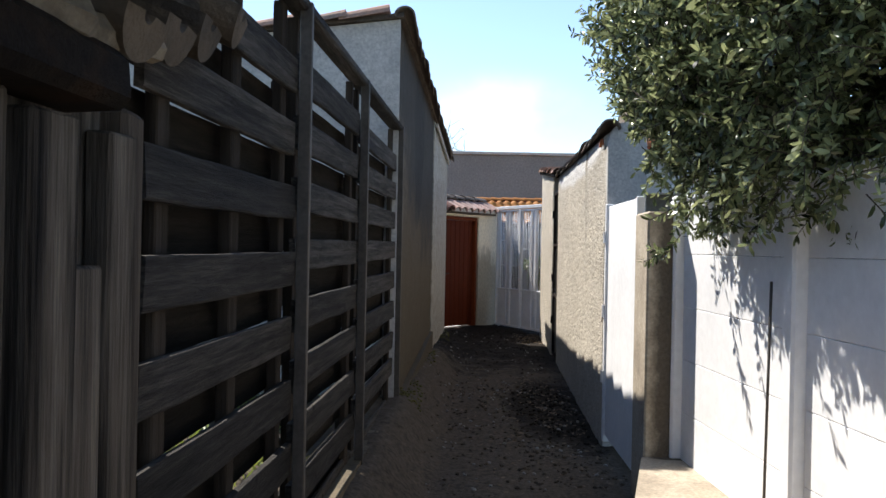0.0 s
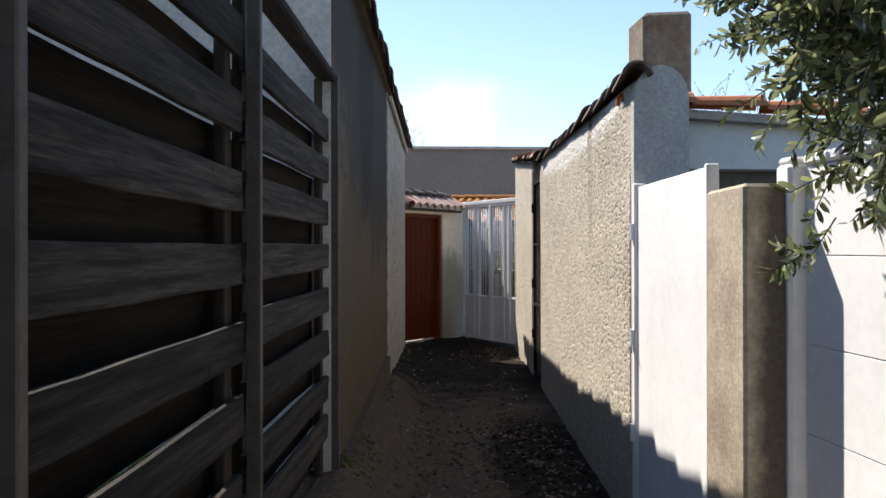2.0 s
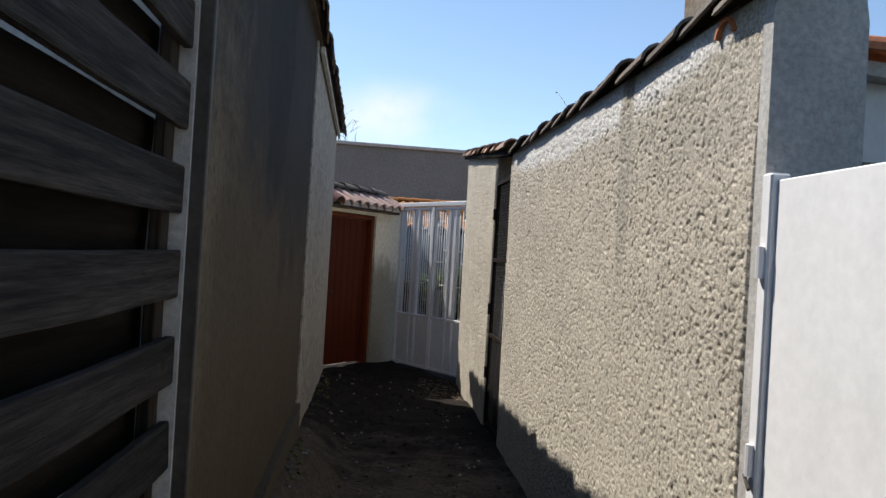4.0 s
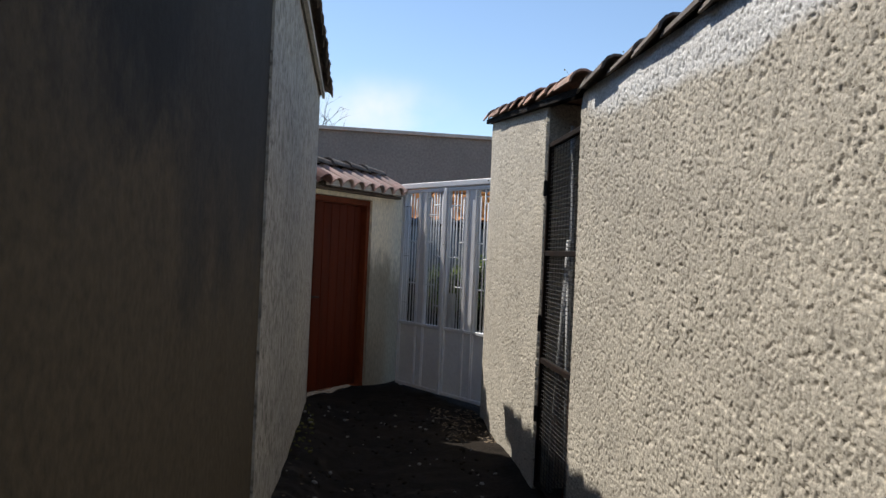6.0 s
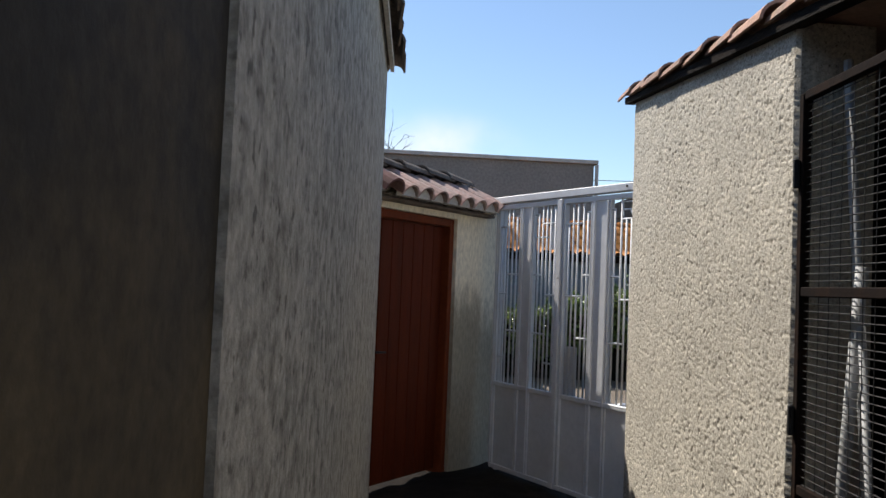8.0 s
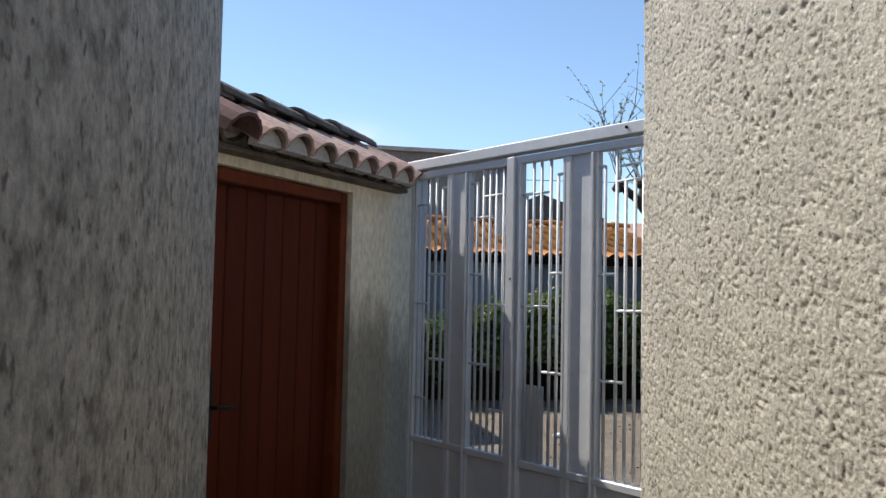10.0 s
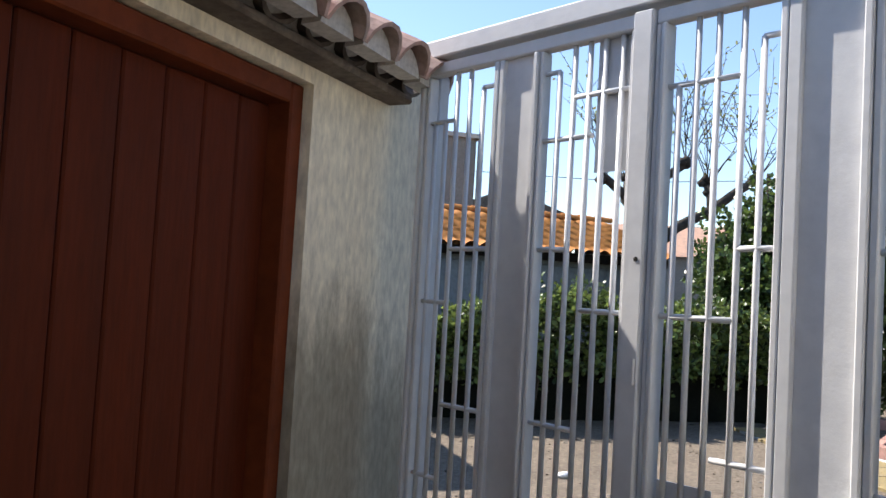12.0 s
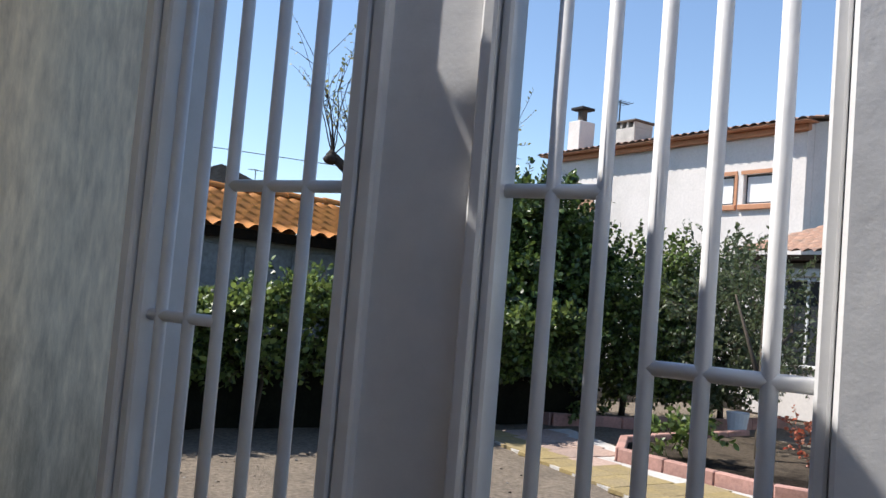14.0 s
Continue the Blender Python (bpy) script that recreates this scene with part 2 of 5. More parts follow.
M_BARK = surf("bark", (.09, .07, .052), (.05, .04, .031), 9.0, None, rough=0.95, bump=0.8, bump_scale=30, bump_dist=0.02, stretch=(1, 1, 0.3))
M_BARK_FAR = surf("plane_bark", (.055, .047, .04), (.03, .026, .022), 5.0, None, rough=0.95, bump=0.6, bump_scale=15, bump_dist=0.03)
M_LEAF = leaf_mat("evergreen_leaves", (.010, .020, .007), (.290, .340, .165), 0.24, 0.34)
M_LEAF_HEDGE = leaf_mat("hedge_leaves", (.010, .026, .006), (.190, .270, .070), 0.36)
M_LEAF_DARK = leaf_mat("dark_shrub_leaves", (.008, .022, .006), (.120, .190, .045), 0.36, 0.2)
M_LEAF_GREY = leaf_mat("grey_green_leaves", (.045, .07, .03), (.10, .125, .055), 0.5)
M_LEAF_NEW = leaf_mat("young_leaves", (.16, .19, .06), (.24, .23, .09), 0.5)
M_LITTER = surf("dead_leaves", (.17, .125, .08), (.11, .082, .055), 8.0, None, rough=0.9, rand=0.3)
M_STONE = surf("pebbles", (.34, .32, .29), (.24, .225, .2), 8.0, None, rough=0.9, rand=0.3)
M_GLASS = surf("dark_window", (.03, .035, .04), (.05, .055, .06), 2.0, None, rough=0.12, bump=0.02, spec=0.6)
M_TIN = surf("pale_pole", (.45, .45, .44), (.38, .38, .37), 5.0, (.28, .27, .25), 2.0, 0.5, 0.6, 0.2, 40, 0.003)


# ---- mesh helpers ----
def box(bm, x0, x1, y0, y1, z0, z1, m=None):
    vs = [bm.verts.new((x, y, z)) for z in (z0, z1) for x, y in ((x0, y0), (x1, y0), (x1, y1), (x0, y1))]
    for f in ((3, 2, 1, 0), (4, 5, 6, 7), (0, 1, 5, 4), (1, 2, 6, 5), (2, 3, 7, 6), (3, 0, 4, 7)):
        bm.faces.new([vs[i] for i in f])
    if m is not None:
        bmesh.ops.transform(bm, matrix=m, verts=vs)
    return vs


def bevelled(x0, x1, y0, y1, z0, z1, r=0.006, jitter=0.0):
    """A box with its edges taken off, a little uneven if wished."""
    bm = bmesh.new()
    vs = box(bm, x0, x1, y0, y1, z0, z1)
    for v in vs:
        v.co += Vector((random.uniform(-1, 1), random.uniform(-1, 1), random.uniform(-1, 1))) * jitter
    if r:
        bmesh.ops.bevel(bm, geom=bm.edges[:], offset=r, segments=1, affect="EDGES")
    return bm


def prism(pts, z0, z1):
    """An upright block over a plan outline; z1 may be a function of x, y."""
    bm = bmesh.new()
    top = z1 if callable(z1) else (lambda x, y: z1)
    lo = [bm.verts.new((x, y, z0)) for x, y in pts]
    hi = [bm.verts.new((x, y, top(x, y))) for x, y in pts]
    n = len(pts)
    bm.faces.new(lo[::-1])
    bm.faces.new(hi)
    for i in range(n):
        bm.faces.new((lo[i], lo[(i + 1) % n], hi[(i + 1) % n], hi[i]))
    bmesh.ops.recalc_face_normals(bm, faces=bm.faces[:])
    return bm


def tube(bm, pts, radii, sides=8):
    """A round bar or limb along points."""
    pts = [Vector(p) for p in pts]
    if isinstance(radii, (int, float)):
        radii = [radii] * len(pts)
    rings = []
    for i, p in enumerate(pts):
        d = (pts[min(i + 1, len(pts) - 1)] - pts[max(i - 1, 0)]).normalized()
        a = d.orthogonal().normalized() if abs(d.z) > 0.95 else d.cross(Vector((0, 0, 1))).normalized()
        b = d.cross(a)
        rings.append([bm.verts.new(p + (a * math.cos(2 * math.pi * k / sides) + b * math.sin(2 * math.pi * k / sides)) * radii[i]) for k in range(sides)])
    for r, s in zip(rings, rings[1:]):
        for k in range(sides):
            bm.faces.new((r[k], r[(k + 1) % sides], s[(k + 1) % sides], s[k]))
    bm.faces.new(rings[0][::-1])
    bm.faces.new(rings[-1])
    return bm


def mesh_of(name, bm, material, smooth=False):
    bmesh.ops.recalc_face_normals(bm, faces=bm.faces[:])
    me = bpy.data.meshes.new(name)
    bm.to_mesh(me)
    bm.free()
    me.materials.append(material)
    if smooth:
        me.shade_smooth()
    return me


def part(name, bm, material, parent, label="", smooth=False, m=None):
    """One mesh object under a thing or a part. bm: a bmesh or a mesh."""
    me = bm if isinstance(bm, bpy.types.Mesh) else mesh_of(name, bm, material, smooth)
    ob = new(name, me)
    ob.parent = parent
    if m is not None:
        ob.matrix_basis = m
    if label:
        ob["label"] = label
    return ob


def structure(name, bm, material, label, category, smooth=False):
    me = bm if isinstance(bm, bpy.types.Mesh) else mesh_of(name, bm, material, smooth)
    return tagged(new(name, me), label, category, kind="structure")


def thing(name, label, category, m=None, group=""):
    ob = new(name)
    ob.empty_display_size = 0.2
    if m is not None:
        ob.matrix_basis = m
    return tagged(ob, label, category, group)


def along(p, q, z=0.0):
    """A frame at p on the ground, x running towards q, y to its left, z up."""
    u = (Vector(q) - Vector(p)).normalized()
    return Matrix(((u.x, -u.y, 0, p[0]), (u.y, u.x, 0, p[1]), (0, 0, 1, z), (0, 0, 0, 1)))


def grid_mesh(name, co, nu, nv, material, smooth=True):
    """A mesh over a grid of nu x nv places."""
    me = bpy.data.meshes.new(name)
    idx = np.arange(nu * nv).reshape(nu, nv)
    quads = np.stack([idx[:-1, :-1], idx[1:, :-1], idx[1:, 1:], idx[:-1, 1:]], -1).reshape(-1, 4)
    me.vertices.add(nu * nv)
    me.vertices.foreach_set("co", co.reshape(-1).astype(np.float32))
    me.loops.add(quads.size)
    me.loops.foreach_set("vertex_index", quads.reshape(-1).astype(np.int32))
    me.polygons.add(len(quads))
    me.polygons.foreach_set("loop_start", np.arange(0, quads.size, 4, dtype=np.int32))
    me.update(calc_edges=True)
    me.validate()
    me.materials.append(material)
    if smooth:
        me.shade_smooth()
    return me


def value_noise(x, y, seed):
    """Smooth random values between 0 and 1 over a plane."""
    rng = np.random.RandomState(seed)
    table = rng.rand(256, 256)
    xi, yi = np.floor(x).astype(int), np.floor(y).astype(int)
    fx, fy = x - xi, y - yi
    fx, fy = fx * fx * (3 - 2 * fx), fy * fy * (3 - 2 * fy)
    a, b = table[xi % 256, yi % 256], table[(xi + 1) % 256, yi % 256]
    c, d = table[xi % 256, (yi + 1) % 256], table[(xi + 1) % 256, (yi + 1) % 256]
    return (a * (1 - fx) + b * fx) * (1 - fy) + (c * (1 - fx) + d * fx) * fy


def barrel_mesh(name, material, length=0.40, r0=0.085, r1=0.068, thick=0.013, seg=7, arc=165):
    """A half-round clay tile, its wide end at the origin, running along +x."""
    bm = bmesh.new()
    rows = []
    for x, r in ((0, r0), (length, r1)):
        for rr in (r, r - thick):
            rows.append([bm.verts.new((x, rr * math.sin(radians(arc) * (k / seg - 0.5)), rr * math.cos(radians(arc) * (k / seg - 0.5)))) for k in range(seg + 1)])
    a, b, c, d = rows
    for k in range(seg):
        bm.faces.new((a[k], a[k + 1], c[k + 1], c[k]))
        bm.faces.new((b[k + 1], b[k], d[k], d[k + 1]))
        bm.faces.new((a[k + 1], a[k], b[k], b[k + 1]))
        bm.faces.new((c[k], c[k + 1], d[k + 1], d[k]))
    for k in (0, seg):
        bm.faces.new((a[k], c[k], d[k], b[k]))
    return mesh_of(name, bm, material)


def leaves_mesh(name, twigs, material, length, width, per=12, seed=1, droop=0.0):
    """Many small leaves set along twigs; twigs: start and end of each."""
    rng = np.random.RandomState(seed)
    n = len(twigs) * per
    a = np.repeat(np.array([t[0] for t in twigs], float), per, 0)
    b = np.repeat(np.array([t[1] for t in twigs], float), per, 0)
    f = np.tile(np.linspace(0.12, 1.0, per), len(twigs))[:, None] + rng.uniform(-0.03, 0.03, (n, 1))
    p = a + (b - a) * f
    d = (b - a) / (np.linalg.norm(b - a, axis=1, keepdims=True) + 1e-9)
    r = rng.normal(size=(n, 3))
    side = np.cross(d, r)
    side /= np.linalg.norm(side, axis=1, keepdims=True) + 1e-9
    way = d * 0.55 + side * 0.85
    way[:, 2] -= droop
    way /= np.linalg.norm(way, axis=1, keepdims=True)
    wide = np.cross(way, rng.normal(size=(n, 3)))
    wide /= np.linalg.norm(wide, axis=1, keepdims=True) + 1e-9
    up = np.cross(way, wide)
    size = rng.uniform(0.65, 1.15, (n, 1))
    L, W = length * size, width * size
    near_, far_ = p + way * L * .30 + up * W * .10, p + way * L * .72 + up * W * .14
    v = np.stack([p, near_ + wide * W * .40, far_ + wide * W * .42, p + way * L + up * W * -.1, far_ - wide * W * .42, near_ - wide * W * .40], 1)
    me = bpy.data.meshes.new(name)
    me.vertices.add(n * 6)
    me.vertices.foreach_set("co", v.reshape(-1).astype(np.float32))
    idx = np.arange(n * 6).reshape(n, 6)
    tri = np.concatenate([idx[:, [0, 1, 5]], idx[:, [1, 2, 5]], idx[:, [2, 4, 5]], idx[:, [2, 3, 4]]], 1).reshape(-1)
    me.loops.add(len(tri))
    me.loops.foreach_set("vertex_index", tri.astype(np.int32))
    me.polygons.add(len(tri) // 3)
    me.polygons.foreach_set("loop_start", np.arange(0, len(tri), 3, dtype=np.int32))
    me.update(calc_edges=True)
    me.materials.append(material)
    return me


def crown_twigs(centre, radii, count, seed, length=0.3, hollow=0.35, lump=0.45, floor=-9.0, droop=0.0, clumps=None):
    """Twigs that fill an uneven crown made of several clumps."""
    rng = np.random.RandomState(seed)
    c, r = np.array(centre), np.array(radii)
    k = clumps or max(6, int(count / 28))
    u = rng.normal(size=(k, 3))
    u /= np.linalg.norm(u, axis=1, keepdims=True)
    hubs = u * rng.uniform(hollow, 0.92, (k, 1)) ** 0.6
    out = []
    while len(out) < count:
        h = hubs[rng.randint(k)]
        w = rng.normal(size=3)
        w /= np.linalg.norm(w)
        s = h + w * rng.uniform(0.05, lump)
        q = c + s * r
        go = (s * 0.7 + w * 0.8 + np.array((0, 0, 0.15 - droop)))
        go /= np.linalg.norm(go)
        e = q + go * length * rng.uniform(0.6, 1.3)
        if e[2] > floor and q[2] > floor:
            out.append((q, e))
    return out


def twigs_mesh(name, twigs, hubs, material, r=0.004):
    """Thin wood: a three-sided rod for each twig."""
    bm = bmesh.new()
    for a, b in twigs:
        tube(bm, (a, b), (r, r * 0.5), 3)
    return mesh_of(name, bm, material)


# ---- ground ----
def left_x(y):
    """The line of the fence and walls on the west side of the lane."""
    return np.interp(y, [-3, 2.6, 6.3, 9.9, 14.5], [-0.92, -0.565, -0.33, -0.09, 0.12])


def ground_height(x, y):
    rise = np.interp(y, [-3, 2, 6.3, 9.9, 13, 14.6, 15], [.20, .22, .33, .27, .12, .05, 0])
    t = np.clip((left_x(y) + 0.42 - x) / 0.38, 0, 1)
    z = rise * t * t * (3 - 2 * t)
    z = z + 0.05 * np.exp(-((x - 0.7) ** 2 + (y - 15.6) ** 2) / 1.2)
    lane = np.clip((17 - y) / 2, 0, 1)
    z = z + (value_noise(x * 3, y * 3, 5) - 0.5) * 0.03 + (value_noise(x * 11, y * 11, 6) - 0.5) * 0.016 * (0.3 + lane)
    far = np.clip((np.hypot(x, y - 10) - 30) / 20, 0, 1)
    return z * (1 - far)


gx = np.concatenate([np.linspace(-600, -8, 8), np.linspace(-6, -1.4, 8), np.arange(-1.2, 2.3, 0.045), np.linspace(2.5, 14, 50), np.linspace(18, 600, 8)])
gy = np.concatenate([np.linspace(-600, -6, 8), np.arange(-3, 16.5, 0.06), np.linspace(16.6, 26, 60), np.linspace(30, 600, 10)])
GX, GY = np.meshgrid(gx, gy, indexing="ij")
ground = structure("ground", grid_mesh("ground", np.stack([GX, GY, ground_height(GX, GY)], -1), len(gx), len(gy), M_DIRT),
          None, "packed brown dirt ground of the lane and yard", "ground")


# pale sheet over the yard, with the sunlight put into its colour
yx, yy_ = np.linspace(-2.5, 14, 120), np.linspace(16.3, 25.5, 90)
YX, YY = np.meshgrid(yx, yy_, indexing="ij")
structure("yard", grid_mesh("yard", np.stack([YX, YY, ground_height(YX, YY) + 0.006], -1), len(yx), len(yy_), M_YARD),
          None, "yard dirt, made pale to carry the sunlight in its colour", "ground")


def gz(x, y):
    return float(ground_height(np.array(float(x)), np.array(float(y))))


# ---- west wall of the lane ----
def roof_left(x, y):
    return float(np.interp(y, [6.3, 9.9, 14.5], [3.27, 3.03, 3.02])) - (0.30 if x < -1 else 0.0)


A0, A1, B1 = (-0.33, 6.29), (-0.089, 9.888), (0.116, 14.467)
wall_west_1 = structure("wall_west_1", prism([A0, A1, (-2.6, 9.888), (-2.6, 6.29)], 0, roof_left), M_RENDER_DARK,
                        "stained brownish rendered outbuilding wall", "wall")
wall_west_2 = structure("wall_west_2", prism([(A1[0] + .012, A1[1]), B1, (-2.6, 14.467), (-2.6, 9.893)], 0, roof_left), M_RENDER_MOTTLED,
                        "mottled grey rendered outbuilding wall", "wall")
structure("wall_west_end", prism([(A0[0] + .004, 6.24), (A0[0] + .004, 6.287), (-2.6, 6.287), (-2.6, 6.24)], 0, lambda x, y: 3.262 if x > -1 else 2.99), M_CEMENT, "pale grey cement end of the outbuilding", "wall")
structure("plinth_west", prism([(A0[0] + .05, 6.30), (-.2 + .04, 8.1), (A1[0] + .035, 9.88), (A1[0] - .05, 9.88), (A0[0] - .05, 6.30)], 0, lambda x, y: 0.29 + 0.058 * (y - 6.3) + 0.03 * noise.noise((y, x, 2))), M_RENDER_DARK,
          "worn cement footing along the rendered wall", "footing")
structure("kerb_fence", prism([(-.92, -2.0), (-.80, -2.0), (A0[0] + .03, 6.28), (A0[0] - .1, 6.28)], 0, 0.30), M_RENDER_DARK,
          "rough cement kerb under the plank fence", "kerb")
# roof over it: deck and a row of half-round tiles along the verge
bm = prism([(A0[0] + .03, 6.2), (A1[0] + .03, 9.9), (B1[0] + .03, 14.52), (-2.7, 14.52), (-2.7, 6.2)], 3.0, 3.3)
for v in bm.verts:
    v.co.z = roof_left(0, v.co.y) + (0.035 if v.co.z > 3.1 else 0.002) - (0.28 if v.co.x < -1 else 0)
roof_west = structure("roof_west", bm, M_TILE_DARK, "low tiled roof with dark lichen", "roof")
structure("verge_board", prism([(A1[0] + .055, 9.95), (B1[0] + .045, 14.47), (B1[0] + .02, 14.47), (A1[0] + .03, 9.95)], 2.955, 3.005), M_MORTAR,
          "pale verge board under the tiles", "trim")
TILE_DARK = barrel_mesh("tile", M_TILE_DARK)
TILE = barrel_mesh("tile", M_TILE)
TILE_ROSE = barrel_mesh("tile", M_TILE_ROSE, 0.40, 0.098, 0.08)


def tile_row(parent, p, q, mesh, step=0.33, tilt=2.5, jitter=0.012, up=0.0):
    """Half-round tiles laid end over end from p to q."""
    p, q = Vector(p), Vector(q)
    d = q - p
    n = int(d.length / step)
    yaw = math.degrees(math.atan2(d.y, d.x))
    pitch = math.degrees(math.atan2(d.z, math.hypot(d.x, d.y)))
    for i in range(n + 1):
        c = p + d * (i / n)
        m = pose(c.x + random.uniform(-jitter, jitter), c.y, c.z + up + random.uniform(-jitter, jitter) * 0.5, 0, 0, yaw + random.uniform(-2, 2)) @ pose(0, 0, 0, random.uniform(-4, 4), -pitch + tilt, 0)
        part("tile", mesh, None, parent, m=m)


tile_row(roof_west, (A0[0] + .03, 6.15, 3.26), (A1[0] + .03, 9.9, 3.04), TILE_DARK)
tile_row(roof_west, (A1[0] + .03, 9.9, 3.04), (B1[0] + .03, 14.35, 3.03), TILE_DARK)
tile_row(roof_west, (A0[0] - .06, 6.22, 3.29), (-2.5, 6.22, 3.02), TILE)

# ---- plank fence on the west side ----
F0, F1 = (-0.635, 1.50), (-0.33, 6.29)
FM = along(F0, F1)
fence = thing("plank_fence", "tall fence of weathered grey horizontal planks on grey posts", "fence", FM)
BAYS = ((0.03, 1.47), (1.47, 2.97), (2.97, 4.80))
PLANK_TOPS = ((2.205, 0.243), (2.235, 0.238), (2.215, 0.226))


def plank_mesh(length, h=0.120, t=0.024):
    """A rough-sawn plank lying along x, its face wavy and its ends split."""
    bm = bmesh.new()
    n = 14
    rows = []
    ph = random.uniform(0, 9)
    for i in range(n + 1):
        x = length * i / n
        w = 0.0018 * math.sin(ph + i * 0.9) + random.uniform(-.0008, .0008)
        rows.append([bm.verts.new((x, y, z)) for y, z in ((-t / 2 + .003, -h / 2 + w), (-t / 2, -h / 2 + .006 + w), (-t / 2, h / 2 - .006 + w * .6), (-t / 2 + .003, h / 2 + w * .6), (t / 2, h / 2 + w * .6), (t / 2, -h / 2 + w))])
    for a, b in zip(rows, rows[1:]):
        for k in range(6):
            bm.faces.new((a[k], a[(k + 1) % 6], b[(k + 1) % 6], b[k]))
    bm.faces.new(rows[0][::-1])
    bm.faces.new(rows[-1])
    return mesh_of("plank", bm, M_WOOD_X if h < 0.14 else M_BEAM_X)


M_WOOD_X = surf("weathered_planks", (.086, .075, .063), (.021, .018, .0145), 5.0, (.009, .007, .006), 1.7, 0.95, 0.82, 1.0, 24, 0.014, stretch=(0.5, 5, 11), rand=0.45, fine=0.5, spec=0.22, knots=(.012, .010, .008))
# back planks: the shade of the gaps is put into this darker wood
M_BEAM_X = surf("shade_dark_back_planks", (.020, .016, .012), (.010, .008, .006), 5.0, (.034, .027, .020), 2.4, 0.6, 0.9, 0.7, 20, 0.012, stretch=(0.45, 6, 8), rand=0.3, spec=0.1)
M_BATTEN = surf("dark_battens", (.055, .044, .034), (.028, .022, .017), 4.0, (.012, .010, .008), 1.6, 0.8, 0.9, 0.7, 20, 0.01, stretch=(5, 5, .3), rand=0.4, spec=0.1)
FRONT = [plank_mesh(1.58) for _ in range(4)]
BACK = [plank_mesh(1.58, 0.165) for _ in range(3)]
for b, (s0, s1) in enumerate(BAYS):
    top, step = PLANK_TOPS[b]
    size = Matrix.Diagonal(((s1 - s0 - .045) / 1.58, 1, 1.06, 1))
    full = Matrix.Diagonal(((s1 - s0 - .004) / 1.58, 1, 1.06, 1))
    for k in range(9):
        z = top - 0.062 - step * k
        if z < 0.38:
            break
        part("plank", random.choice(FRONT), None, fence, m=pose(s0 + .003, 0.015 + random.uniform(-.004, .006), z + random.uniform(-.007, .007), random.uniform(-3, 3), random.uniform(-.3, .3), 0) @ size)
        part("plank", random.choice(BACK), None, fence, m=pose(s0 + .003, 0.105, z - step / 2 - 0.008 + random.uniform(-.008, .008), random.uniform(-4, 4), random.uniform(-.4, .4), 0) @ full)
    for k in range(3 if b == 0 else 2):
        s = s0 + (0.12 + k * 0.58 if b == 0 else 0.06 + k * (s1 - s0 - 0.22)) + random.uniform(-.02, .02)
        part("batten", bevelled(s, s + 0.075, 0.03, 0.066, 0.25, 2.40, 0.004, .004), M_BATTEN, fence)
    part("top_rail", bevelled(s0 - .02, s1 + .02, -0.035, 0.06, 2.405, 2.455, 0.01, .004), M_WOOD_X, fence, "mossy capping rail")
    part("gravel_board", bevelled(s0, s1, 0.03, 0.06, 0.03, 0.34, 0.008, .006), M_WOOD_X, fence)
for s in (1.47, 2.97, 4.79):
    part("post", bevelled(s - .016, s + .016, -0.046, 0.002, 0.05, 2.44, 0.004), M_STEEL_GREY, fence, "grey steel angle post")
part("post", bevelled(-0.085, 0.004, -0.008, 0.06, 0.05, 1.775, 0.012, .005), M_WOOD_POST, fence, "thick wooden post")

# ---- board shed at the start of the lane ----
M_MORTAR_OLD = surf("old_mortar", (.20, .165, .12), (.13, .105, .076), 7.0, (.05, .04, .03), 4.0, 0.6, 0.95, 0.9, 45, 0.012)
SH0, SH1 = (-0.83, -1.6), (-0.645, 1.42)
SM = along(SH0, SH1)
board_shed = thing("board_shed", "old shed of dark upright boards under a clay tile eave", "shed", SM)
s = 0.0
while s < 2.98:
    w = random.uniform(0.10, 0.17)
    part("board", bevelled(s, s + w - random.uniform(.008, .022), random.uniform(-.045, 0), 0.03, 0.05, random.choice((1.72, 1.74, 1.75, 1.46)), 0.006, .005), M_WOOD_UP, board_shed)
    s += w
part("back_panel", bevelled(0, 3.0, 0.035, 0.06, 0.05, 1.8, 0), M_WOOD_UP, board_shed)
part("beam", bevelled(-0.1, 2.88, -0.095, 0.10, 1.735, 1.86, 0.022, .01), M_BEAM, board_shed, "dark rough-hewn beam")
part("deck", bevelled(-0.2, 3.0, 0.03, 1.2, 1.905, 1.94, 0), M_BEAM, board_shed)

M_TILE_EARTH = surf("earthy_tile", (.105, .085, .066), (.07, .056, .043), 6.0, (.045, .037, .029), 4.0, 0.7, 0.92, 0.6, 40, 0.008, rand=0.3)
TILE_OLD = barrel_mesh("tile", M_TILE_EARTH, 0.42, 0.10, 0.085, 0.022, 9)
TILE_TONGUE = barrel_mesh("tile", surf("mortared_tile", (.12, .092, .065), (.075, .058, .041), 8.0, (.03, .023, .016), 5.0, 0.8, 0.95, 0.9, 40, 0.012, rand=0.2), 0.42, 0.098, 0.085, 0.075, 11, 175)
